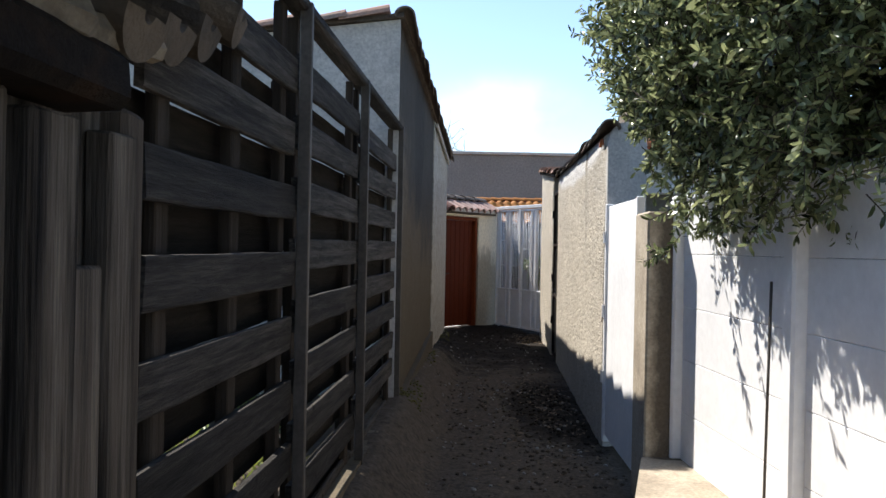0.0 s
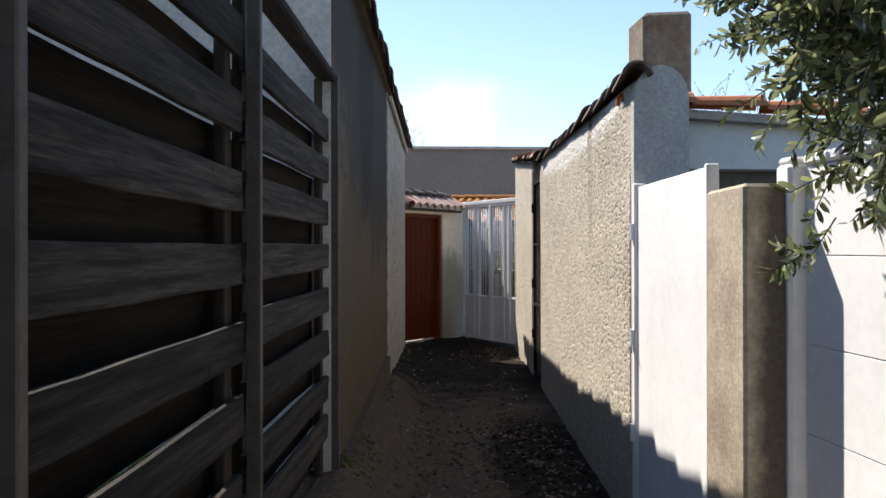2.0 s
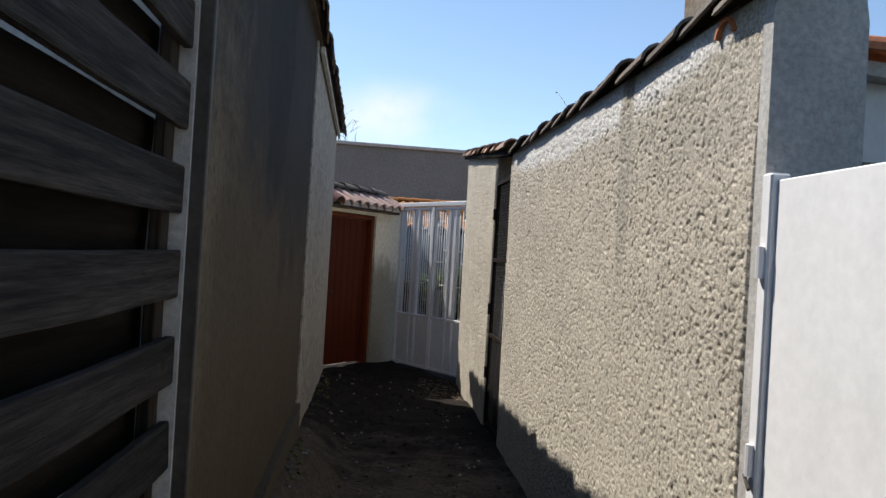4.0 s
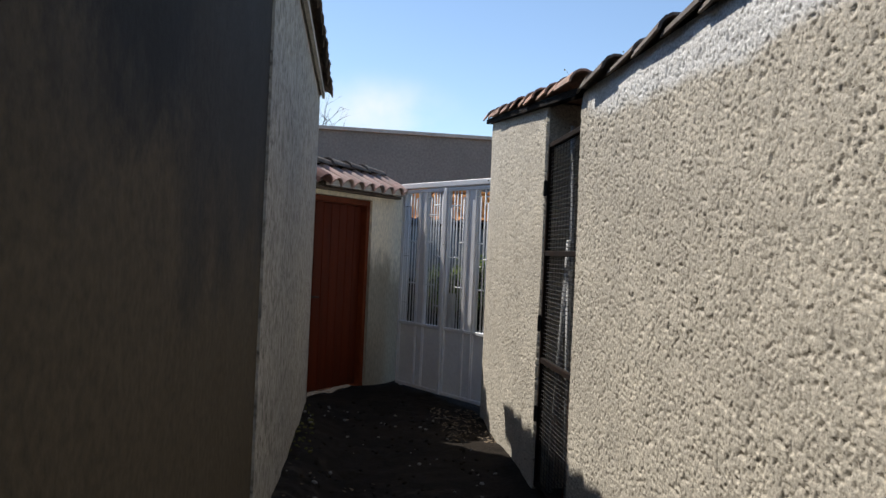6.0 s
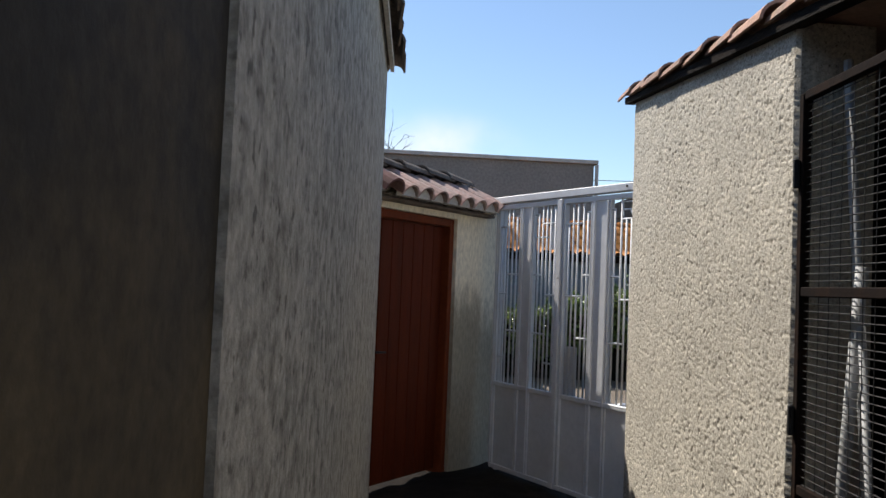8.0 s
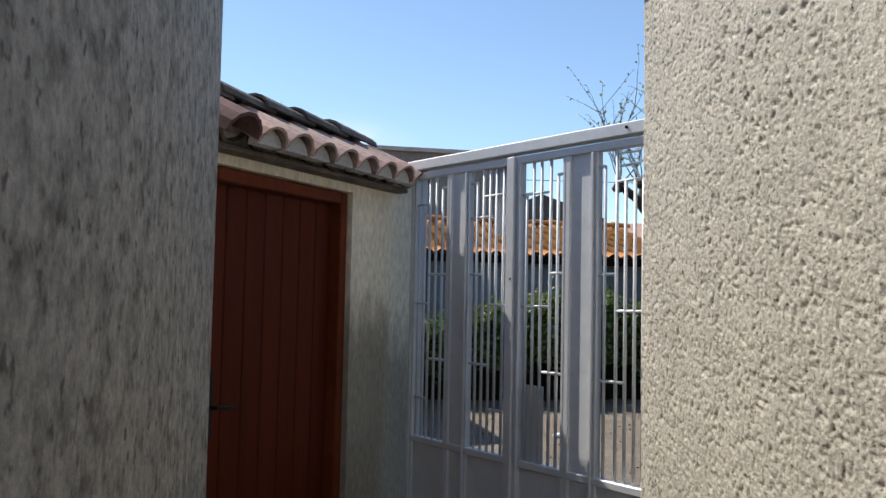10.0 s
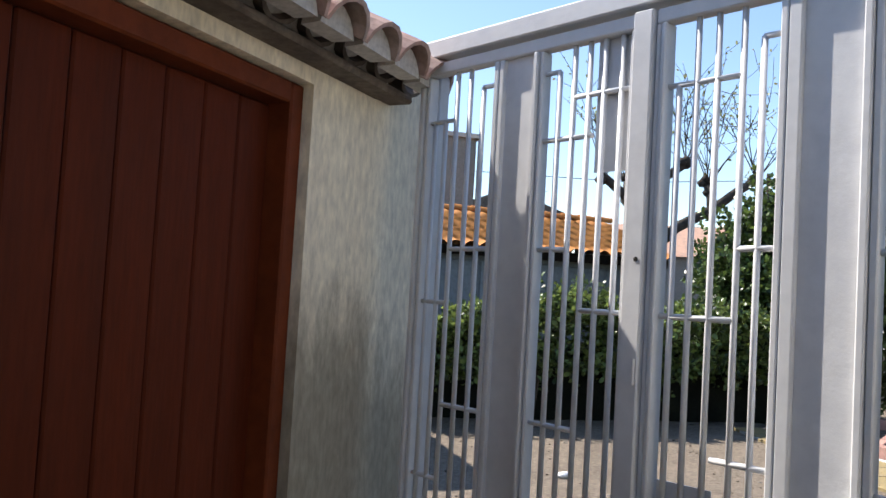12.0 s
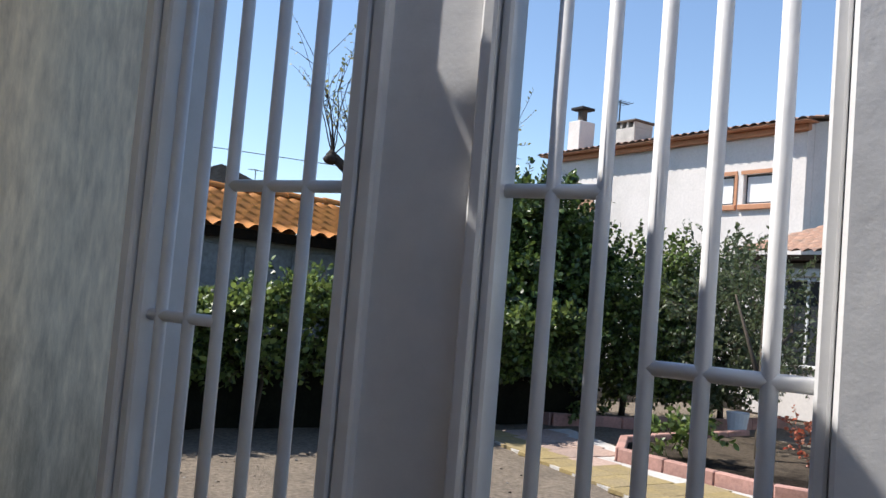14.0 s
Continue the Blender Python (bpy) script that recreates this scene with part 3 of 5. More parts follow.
# the last channel tiles hang over the end of the shed, each a little higher
for i, (s, z) in enumerate(((2.90, 1.935), (3.09, 1.968), (3.30, 2.022), (3.56, 2.115))):
    part("tile", TILE_TONGUE, None, board_shed, "hanging channel tile filled with old mortar", m=pose(s, -0.11 + .006 * i, z, 180, 0, 90 + 4 * i) @ pose(0, 0, 0, 0, 20, 0))
    part("tile", TILE_OLD, None, board_shed, m=pose(s + .1, -0.02, z + .09, 0, 0, 90) @ pose(0, 0, 0, 0, -18, 0))
for i in range(15):
    s = -0.1 + i * 0.2
    for row in range(2):
        part("tile", TILE_OLD, None, board_shed, m=pose(s + random.uniform(-.01, .01), -0.20 + row * 0.33, 2.03 + row * 0.10, 0, 0, 90 + random.uniform(-3, 3)) @ pose(0, 0, 0, 0, -16, 0))
    part("tile", TILE_OLD, None, board_shed, m=pose(s + 0.10, -0.22, 2.04, 180, 0, 90) @ pose(0, 0, 0, 0, 16, 0))

bed_pts = [(x, -0.05 + random.uniform(-.02, .02), 1.885 + random.uniform(-.01, .01)) for x in np.arange(-0.1, 3.08, 0.08)]
part("mortar_bed", tube(bmesh.new(), bed_pts, [random.uniform(.022, .04) for _ in bed_pts], 7), M_MORTAR_OLD, board_shed)

# ---- east wall of the lane: roughcast ----
def right_x(y):
    return float(np.interp(y, [6.25, 11.0, 14.28], [1.295, 1.588, 1.762]))


def roof_right(y):
    return float(np.interp(y, [6.25, 10.6, 11.5, 14.4], [2.42, 2.46, 2.54, 2.84]))


def roughcast(name, y0, y1, seed, label, cut=0.0):
    """A wall with a thrown-on pebbly face: a solid core and a relief skin."""
    core = [(right_x(y0) + .012, y0), (right_x(y1) + .012, y1), (right_x(y1) + .30, y1), (right_x(y0) + .30, y0)]
    wall = structure(name, prism(core, -0.1, lambda x, y: roof_right(y)), M_ROUGHCAST, label, "wall")
    p, q = Vector((right_x(y0), y0)), Vector((right_x(y1), y1))
    length = (q - p).length
    nu, nv = int(length / 0.0058), int(2.6 / 0.0058)
    s, f = np.meshgrid(np.linspace(0, length, nu), np.linspace(0, 1, nv), indexing="ij")
    yy = y0 + (y1 - y0) * s / length
    top = np.interp(yy, [6.25, 10.6, 11.5, 14.4], [2.42, 2.46, 2.54, 2.84])
    z = -0.05 + f * (top + 0.05)
    wx, wz = s * 0.8 + 0.012 * value_noise(s * 40, z * 40, seed + 7), z + 0.012 * value_noise(s * 40, z * 40, seed + 8)
    a = value_noise(wx * 128, wz * 116, seed)
    b = value_noise(wx * 140, wz * 135, seed + 1)
    e = value_noise(wx * 72, wz * 74, seed + 4)
    wide = value_noise(s * 1.3, z * 1.3, seed + 3)
    h = np.clip((a * 0.55 + e * 0.45 - cut) * 6.0, 0, 1) * (0.0036 + 0.004 * wide) + b * 0.0016 + a * 0.0008 + (wide - .5) * 0.010
    h = h * np.clip(0.25 + (top - z) / 0.16, 0, 1)
    edge = np.minimum(np.minimum(s, length - s), np.minimum(z + 0.05, top - z))
    h = np.where(edge < 0.006, -0.022, h)
    u = (q - p) / length
    n = (-u.y, u.x)
    co = np.stack([p.x + u.x * s + n[0] * h, p.y + u.y * s + n[1] * h, z], -1)
    me = grid_mesh("relief", co, nu, nv, M_ROUGHCAST)
    part("relief", me, None, wall)
    return wall


wall_east_1 = roughcast("wall_east_1", 6.25, 10.945, 11, "sunlit beige pebbly roughcast wall", 0.255)
wall_east_2 = roughcast("wall_east_2", 11.84, 14.28, 31, "beige pebbly roughcast pier beside a barred door", 0.24)
# the near end of the wall, smooth cement with a rounded head
bm = bmesh.new()
prof = [(0, 0), (0.30, 0), (0.30, 2.22)] + [(0.15 + 0.15 * math.cos(a), 2.33 + 0.17 * math.sin(a)) for a in np.linspace(0, math.pi, 9)]
lo = [bm.verts.new((1.289 + x, 6.19, z)) for x, z in prof]
hi = [bm.verts.new((1.289 + x, 6.249, z)) for x, z in prof]
bm.faces.new(lo)
bm.faces.new(hi[::-1])
for i in range(len(prof)):
    j = (i + 1) % len(prof)
    bm.faces.new((lo[i], hi[i], hi[j], lo[j]))
structure("wall_end_east", bm, M_CEMENT, "grey cement end of the wall with a rounded head", "wall")
# roof behind it
bm = prism([(right_x(6.3) + .05, 6.3), (right_x(10.6) + .05, 10.6), (right_x(14.4) + .03, 14.42), (4.6, 14.42), (4.6, 9.0), (1.64, 9.0), (1.60, 6.3)], 2.3, 2.6)
for v in bm.verts:
    v.co.z = roof_right(v.co.y) + (0.045 if v.co.z > 2.45 else 0.012) - (0.20 if v.co.x > 4 else 0)
roof_east = structure("roof_east", bm, M_TILE, "clay tiled roof of the roughcast outbuilding", "roof")
tile_row(roof_east, (right_x(6.25) + .015, 6.12, 2.43), (right_x(10.7) + .015, 10.7, 2.47), TILE_DARK, 0.36, tilt=4, jitter=0.02)
tile_row(roof_east, (right_x(10.7) + .0, 10.9, 2.52), (right_x(14.28) - .01, 14.15, 2.83), TILE, 0.345)
tile_row(roof_east, (right_x(14.2) + .10, 14.42, 2.83), (4.4, 14.42, 2.70), TILE)
structure("eave_lath", prism([(right_x(10.95) - .045, 10.95), (right_x(14.3) - .045, 14.38), (right_x(14.3) + .02, 14.38), (right_x(10.95) + .02, 10.95)], 2.4,
          lambda x, y: roof_right(y) + .012), M_BEAM, "dark wooden eave lath", "trim")
for v in bpy.data.objects["eave_lath"].data.vertices:
    if v.co.z < 2.45:
        v.co.z = roof_right(v.co.y) - .03

# ---- barred door in the roughcast wall, and the store behind it ----
DM = along((right_x(10.945), 10.945), (right_x(11.84), 11.84))
door_2 = thing("door_2", "narrow rusty iron door filled with wire mesh, closed", "door", DM)
door_2["kind"] = "structure"
W = 0.897
for a, b, c, d in ((0.0, 0.035, 0.02, 2.30), (W - .035, W, 0.02, 2.30)):
    part("stile", bevelled(a, b, -0.045, -0.008, c, d, 0.004), M_RUST, door_2)
for z in (0.04, 0.86, 1.57, 2.29):
    part("rail", bevelled(0.036, W - .036, -0.043, -0.010, z - .018, z + .018, 0.004), M_RUST, door_2)
bm = bmesh.new()
z = 0.07
while z < 2.27:
    tube(bm, ((0.03, -0.027, z), (W - .03, -0.027, z)), 0.0022, 4)
    z += 0.027
mesh_h = part("wire_mesh", bm, M_BLACK, door_2, "black horizontal wires")
bm = bmesh.new()
for i in range(1, 12):
    tube(bm, ((W * i / 12, -0.024, 0.05), (W * i / 12, -0.024, 2.28)), 0.0016, 4)
part("wire_upright", bm, M_BLACK, door_2)
for z in (0.45, 1.05, 1.95):
    part("hinge", bevelled(W - .022, W - .001, -0.007, 0.014, z, z + .11, 0.005), M_BLACK, door_2)
structure("wall_store_back", prism([(4.2, 6.5), (4.4, 6.5), (4.4, 14.3), (4.2, 14.3)], 0, lambda x, y: roof_right(y) - .20), M_DARK, "back wall of the store, its shade put into a near-black colour", "wall")
structure("wall_store_north", prism([(1.95, 14.0), (4.2, 14.0), (4.2, 14.26), (1.95, 14.26)], 0, lambda x, y: roof_right(y) - .015 - .2 * (x - 1.7) / 2.9), M_DARK, "side wall of the store, its shade put into a near-black colour", "wall")
structure("wall_store_south", prism([(1.62, 9.0), (4.2, 9.0), (4.2, 9.2), (1.62, 9.2)], 0, lambda x, y: roof_right(y) - .015 - .2 * (x - 1.4) / 3.2), M_DARK, "side wall of the store, its shade put into a near-black colour", "wall")


def store_pole(p, q, r, label):
    bm = bmesh.new()
    tube(bm, (p, q), r, 10)
    tagged(new("pole", mesh_of("pole", bm, M_TIN, True)), label, "pole", "poles in the store")


store_pole((1.725, 11.76, 0.0), (1.735, 11.57, 1.66), 0.021, "thick pale pole leaning behind the wire door")
store_pole((1.78, 11.50, 0.0), (1.785, 11.77, 2.42), 0.017, "tall thin pale pole leaning behind the wire door")
store_pole((1.72, 11.37, 0.0), (1.73, 11.56, 1.46), 0.013, "thin pale rod leaning behind the wire door")
timber = bevelled(-.03, .03, -.02, .02, 0, 1.15, 0.006, .004)
tagged(new("timber", mesh_of("timber", timber, M_DOOR_FRAME)), "reddish timber offcut leaning behind the wire door", "timber").matrix_basis = pose(1.75, 11.47, 0.01, 14, 0, 20)
tins = thing("paint_tins", "stack of pale tins on a dark rack", "tin", pose(1.86, 11.2, 0))
part("rack", bevelled(-.10, .20, -.14, .12, 0.0, 1.36, 0.01), M_BEAM, tins)
part("paper_sack", bevelled(-.135, -.102, -.02, .09, 1.18, 1.34, 0.015, .008), M_MORTAR, tins, "pale folded paper sack")
part("paper_sack", bevelled(-.14, -.104, 0.0, .10, 0.92, 1.06, 0.02, .008), M_MORTAR, tins)
for k in range(3):
    bm = bmesh.new()
    tube(bm, ((0.02, -.06 + .11 * k, 1.362), (0.02, -.06 + .11 * k, 1.362 + .12 + .05 * (k % 2))), 0.05, 12)
    part("tin", bm, M_WHITE, tins)

# ---- white gate, pillar and concrete panel fence on the east side ----
WM = along((1.305, 6.18), (1.265, 4.96))
white_gate = thing("white_gate", "plain white sheet metal gate, closed", "gate", WM)
part("sheet", bevelled(0.06, 1.16, -0.012, 0.012, 0.10, 1.84, 0.004), M_WHITE, white_gate)
part("hinge_post", bevelled(0.0, 0.055, -0.03, 0.03, 0.05, 1.86, 0.006), M_WHITE, white_gate)
part("end_post", bevelled(1.161, 1.20, -0.025, 0.025, 0.08, 1.85, 0.006), M_WHITE, white_gate)
for z in (0.50, 1.0, 1.56):
    bm = bmesh.new()
    tube(bm, ((0.028, -.036, z), (0.028, -.036, z + .09)), 0.013, 8)
    part("hinge", bm, M_WHITE, white_gate)
bm = bmesh.new()
tube(bm, ((0.01, -.04, 1.0), (0.06, -.05, 0.97)), 0.006, 6)
part("latch", bm, M_STEEL_GREY, white_gate)

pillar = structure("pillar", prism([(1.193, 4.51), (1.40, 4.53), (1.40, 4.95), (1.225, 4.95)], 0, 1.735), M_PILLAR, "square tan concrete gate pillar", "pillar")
bpy.data.objects["pillar"].modifiers.new("edge", "BEVEL").width = 0.012
structure("ledge_east", prism([(1.18, 4.505), (1.46, 4.60), (1.56, 0.0), (0.30, 0.0), (0.62, 2.2), (0.93, 3.6)], 0, 0.33), M_PILLAR, "tan concrete step along the panel fence", "step")
PM = along((1.415, 4.60), (1.56, -0.4))
panel_fence = thing("panel_fence", "white painted concrete panel fence with grooved posts", "fence", PM)
for s in (0.0, 1.52, 3.04, 4.56):
    part("post", bevelled(s, s + 0.10, -0.075, 0.06, 0.30, 1.80, 0.012), M_WHITE, panel_fence)
    part("cap", bevelled(s + .004, s + .096, -0.068, 0.05, 1.80, 1.825, 0.010), M_WHITE, panel_fence)
for b in range(3):
    s0 = b * 1.52 + 0.102
    for k in range(5):
        part("panel", bevelled(s0, s0 + 1.416, -0.018, 0.022, 0.305 + k * 0.297, 0.305 + k * 0.297 + 0.295, 0.003), M_WHITE, panel_fence)
    part("coping", bevelled(s0, s0 + 1.416, -0.03, 0.035, 1.792, 1.83, 0.01), M_WHITE, panel_fence)

bm = bmesh.new()
tube(bm, ((1.362, 3.17, .33), (1.374, 3.16, 1.39)), 0.006, 6)
tagged(new("rod", mesh_of("rod", bm, M_STEEL_GREY, True)), "thin dark metal rod leaning on the white fence", "rod")

# ---- roofed annexe behind the white gate ----
structure("wall_annexe", prism([(1.60, 6.75), (4.8, 6.75), (4.8, 6.95), (1.60, 6.95)], 0, 2.12), M_GREY_WALL, "grey stained wall of the annexe", "wall")
structure("fascia_annexe", prism([(1.597, 6.58), (4.8, 6.58), (4.8, 6.745), (1.597, 6.745)], 1.98, lambda x, y: 2.27 - 0.06 * (x - 1.6)), M_WHITE, "white painted fascia under the roof edge", "trim")
roof_annexe = structure("roof_annexe", prism([(1.62, 6.50), (4.8, 6.50), (4.8, 9.0), (1.62, 9.0)], 2.05, lambda x, y: 2.32 - 0.06 * (x - 1.6)), M_CEMENT, "roof slab of the annexe edged with clay tiles", "roof")
for v in roof_annexe.data.vertices:
    if v.co.z < 2.06:
        v.co.z = 2.272 - 0.06 * (v.co.x - 1.6)
TILE_RED = barrel_mesh("tile", surf("red_tile", (.56, .20, .085), (.48, .17, .075), 5.0, (.34, .14, .075), 3.0, 0.5, 0.85, 0.4, 50, 0.005, rand=0.12), 0.42)
tile_row(roof_annexe, (4.6, 6.52, 2.16), (1.72, 6.52, 2.335), TILE_RED, 0.37)
chimney = structure("chimney_east", prism([(1.71, 7.45), (2.05, 7.45), (2.05, 7.85), (1.71, 7.85)], 2.25, lambda x, y: 3.14 + .03 * noise.noise((x * 9, y * 9, 1))), M_CHIMNEY, "square stained rendered chimney", "chimney")
chimney.modifiers.new("edge", "BEVEL").width = 0.025

# ---- red-brown door in its tiled wall at the end of the lane ----
D0, D1 = (0.08, 14.814), (0.741, 15.679)
WD = along(D0, D1)
DW = 1.089


def door_wall():
    bm = bmesh.new()
    for a, b, z0, z1 in ((-0.16, 0.0, -0.1, 2.13), (DW, 1.46, -0.1, 2.13), (1.46, 1.86, -0.1, 2.26), (0.0, DW, 2.085, 2.13)):
        box(bm, a, b, 0, 0.22, z0, z1)
    return bm


wall_door = structure("wall_door", door_wall(), M_CREAM, "cream rendered wall with grey water stains and a tiled top", "wall")
wall_door.matrix_basis = WD
# added pale slab that brightens the light gap under the door
structure("doorstep", prism([(0.0, 0.225), (DW, 0.225), (DW, 1.3), (0.0, 1.3)], -0.05, 0.045), M_MORTAR, "pale slab added behind the door to brighten the gap beneath", "step").matrix_basis = WD
door_1 = thing("door_1", "closed red-brown plank door in a painted frame", "door", WD)
door_1["kind"] = "structure"
part("frame", bevelled(0.0, 0.06, 0.03, 0.17, 0.02, 2.08, 0.006), M_DOOR_FRAME, door_1)
part("frame", bevelled(DW - .06, DW, 0.03, 0.17, 0.02, 2.08, 0.006), M_DOOR_FRAME, door_1)
part("frame", bevelled(0.061, DW - .061, 0.03, 0.17, 2.02, 2.08, 0.006), M_DOOR_FRAME, door_1)
x0, bw = 0.062, (DW - 0.124) / 7
for k in range(7):
    part("board", bevelled(x0 + k * bw + .002, x0 + (k + 1) * bw - .002, 0.095, 0.13, 0.075, 2.015, 0.005), M_DOOR, door_1)
bm = bevelled(0.095, 0.135, 0.082, 0.094, 0.90, 1.20, 0.004)
plate = part("lock_plate", bm, M_BLACK, door_1, "black iron lock plate")
bm = bmesh.new()
tube(bm, ((0.115, 0.082, 1.045), (0.115, 0.035, 1.045), (0.145, 0.03, 1.045), (0.235, 0.035, 1.04)), (.009, .009, .009, .007), 8)
part("handle", bm, M_BLACK, plate, "black iron lever handle")

roof_door = thing("roof_door", "small clay tile coping along the wall head", "roof", WD)
roof_door["kind"] = "structure"
part("mortar_bed", bevelled(-0.15, 1.56, -0.085, 0.20, 2.132, 2.156, 0.008, .006), M_TILE_DARK, roof_door)
part("fill", bevelled(-0.15, 1.50, -0.05, 0.38, 2.152, 2.33, 0.06), M_CEMENT, roof_door)
TILE_MAROON = barrel_mesh("tile", M_TILE_MAROON, 0.42, 0.115, 0.10, 0.016)
CH = barrel_mesh("tile", M_TILE_DARK, 0.42, 0.10, 0.085, 0.014)
for k in range(9):
    s = -0.07 + k * 0.193
    mesh = TILE_MAROON if k == 0 else TILE_ROSE
    part("tile", mesh, None, roof_door, m=pose(s, -0.20, 2.155 + random.uniform(-.006, .006), 0, 0, 90 + random.uniform(-2, 2)) @ pose(0, 0, 0, 0, -27, 0))
    if k:
        # mortar plug that closes the tile's mouth
        bm = bmesh.new()
        a = [bm.verts.new((0.084 * math.sin(t), 0, 0.084 * math.cos(t))) for t in np.linspace(-1.45, 1.45, 9)]
        b = [bm.verts.new((v.co.x * .9, 0.06, v.co.z * .9)) for v in a]
        bm.faces.new(a)
        for i in range(8):
            bm.faces.new((a[i], a[i + 1], b[i + 1], b[i]))
        bm.faces.new((a[8], a[0], b[0], b[8]))
        part("mortar_plug", bm, M_CEMENT, roof_door, m=pose(s, -0.188 + random.uniform(-.008, .01), 2.152))
    part("tile", CH, None, roof_door, m=pose(s + 0.096, -0.10, 2.25, 180, 0, 90) @ pose(0, 0, 0, 0, 27, 0))
for k in range(5):
    part("ridge_tile", TILE_DARK, None, roof_door, m=pose(-0.2 + k * 0.315, 0.17, 2.40 + random.uniform(-.008, .008), 0, 2.5, random.uniform(-2, 2)) @ Matrix.Diagonal((1, 1.35, 1.0, 1)))
for k in range(8):
    part("tile", CH, None, roof_door, m=pose(-0.07 + k * 0.193, 0.56, 2.26, 0, 0, -90) @ pose(0, 0, 0, 0, -20, 0))

# ---- white iron gate ----
G0, G1 = (1.114, 15.902), (1.50, 15.15)
GM = along(G0, G1)
GATE_R = 0.0075


def gate_leaf(name, s_left, s_right, plate, flats, bars, cross, sheet, extra=()):
    """A gate leaf: flat frame bars, a wide recessed plate, round bars, short cross bars and a kick sheet.
    flats: s from, s to. bars: s, z from, z to. cross: s from, s to, z."""
    g = thing(name, "white painted iron gate leaf with round bars and a sheet foot", "gate", GM, "gate leaves")
    part("top_rail", bevelled(s_left, s_right, -0.02, 0.02, 2.195, 2.232, 0.004), M_GATE_WHITE, g)
    part("middle_rail", bevelled(s_left, s_right, -0.02, 0.02, 0.735, 0.77, 0.004), M_GATE_WHITE, g)
    part("bottom_rail", bevelled(s_left, s_right, -0.02, 0.02, 0.06, 0.095, 0.004), M_GATE_WHITE, g)
    part("kick_sheet", bevelled(s_left + .02, s_right - .02, -0.003, 0.003, 0.09, 0.74, 0), M_GATE_WHITE, g)
    for a, b, y in flats:
        part("flat_bar", bevelled(a, b, -y, 0.02, 0.096, 2.194, 0.003), M_GATE_WHITE, g)
    a, b = plate
    part("plate", bevelled(a, b, -0.006, -0.002, 0.771, 2.194, 0), M_GATE_WHITE, g, "flat painted sheet strip")
    for s, z0, z1 in bars:
        bm = bmesh.new()
        tube(bm, ((s, 0, z0), (s, 0, z1)), GATE_R, 8)
        part("bar", bm, M_GATE_WHITE, g, smooth=True)
    for a, b, z in cross:
        bm = bmesh.new()
        tube(bm, ((a, 0, z), (b, 0, z)), GATE_R * 0.95, 8)
        part("cross_bar", bm, M_GATE_WHITE, g, smooth=True)
    for a, b, z0, z1 in sheet:
        part("cover_sheet", bevelled(a, b, 0.009, 0.013, z0, z1, 0), M_GATE_WHITE, g)
    for pts in extra:
        bm = bmesh.new()
        tube(bm, pts, GATE_R * 0.85, 8)
        part("ornament_bar", bm, M_GATE_WHITE, g, smooth=True)
    return g


TOP, LOW = 2.195, 0.77
leaf_1 = gate_leaf("gate_leaf", 0.0, 0.798, (0.355, 0.471),
                   ((0.0, 0.018, .026), (0.02, 0.036, .018), (0.316, 0.334, .02), (0.337, 0.356, .02), (0.470, 0.486, .026), (0.488, 0.500, .018), (0.785, 0.798, .02)),
                   ((0.054, LOW, 2.05), (0.100, LOW, 2.05), (0.146, LOW, TOP), (0.203, LOW, TOP), (0.259, LOW, 2.133),
                    (0.548, LOW, 2.133), (0.598, LOW, TOP), (0.648, LOW, TOP), (0.696, LOW, TOP), (0.750, LOW, TOP)),
                   ((0.02, 0.146, 2.05), (0.259, 0.316, 2.133), (0.03, 0.146, 1.50), (0.146, 0.316, 1.66), (0.146, 0.316, 1.20), (0.03, 0.146, 0.98),
                    (0.498, 0.548, 2.133), (0.498, 0.665, 1.95), (0.598, 0.79, 2.057), (0.498, 0.598, 1.658), (0.648, 0.79, 1.503), (0.498, 0.648, 1.20), (0.665, 0.79, 0.98)),
                   ((0.668, 0.784, 1.855, 2.194),))
leaf_2 = gate_leaf("gate_leaf", 0.858, 1.70, (1.214, 1.338),
                   ((0.858, 0.872, .02), (0.875, 0.888, .026), (1.166, 1.182, .02), (1.184, 1.213, .02), (1.339, 1.356, .026), (1.358, 1.374, .018), (1.68, 1.70, .02)),
                   ((0.915, LOW, 2.043), (0.961, LOW, TOP), (1.013, LOW, TOP), (1.075, LOW, TOP), (1.122, LOW, 2.12),
                    (1.405, LOW, 2.128), (1.471, LOW, TOP), (1.520, LOW, 2.055), (1.570, LOW, 2.055), (1.615, LOW, 2.053), (1.652, LOW, 2.053)),
                   ((0.885, 1.075, 2.043), (1.122, 1.17, 2.12), (0.885, 1.075, 1.503), (1.075, 1.17, 1.66), (1.03, 1.17, 1.197),
                    (1.37, 1.405, 2.128), (1.471, 1.60, 2.055), (1.614, 1.69, 2.053), (1.37, 1.471, 1.652), (1.471, 1.69, 1.495), (1.37, 1.52, 1.19)),
                   ((0.892, 1.03, 0.771, 1.128),),
                   (((1.486, 0, 2.06), (1.486, 0, 2.176), (1.594, 0, 2.174), (1.592, 0, 2.121), (1.49, 0, 2.121)), ((1.555, 0, 2.121), (1.592, 0, 2.06))))
post = part("meeting_post", bevelled(0.8, 0.856, -0.034, 0.02, 0.06, 2.232, 0.004), M_GATE_WHITE, leaf_1, "wide flat meeting post with a lock hole")
bm = bmesh.new()
tube(bm, ((0.838, -0.0355, 1.633), (0.838, -0.033, 1.633)), 0.006, 12)
part("lock_hole", bm, M_BLACK, post, "dark lock hole")
bm = bmesh.new()
tube(bm, ((0.845, -.036, 1.34), (0.845, -.036, 1.40)), 0.004, 8)
part("catch", bm, M_GATE_WHITE, post)
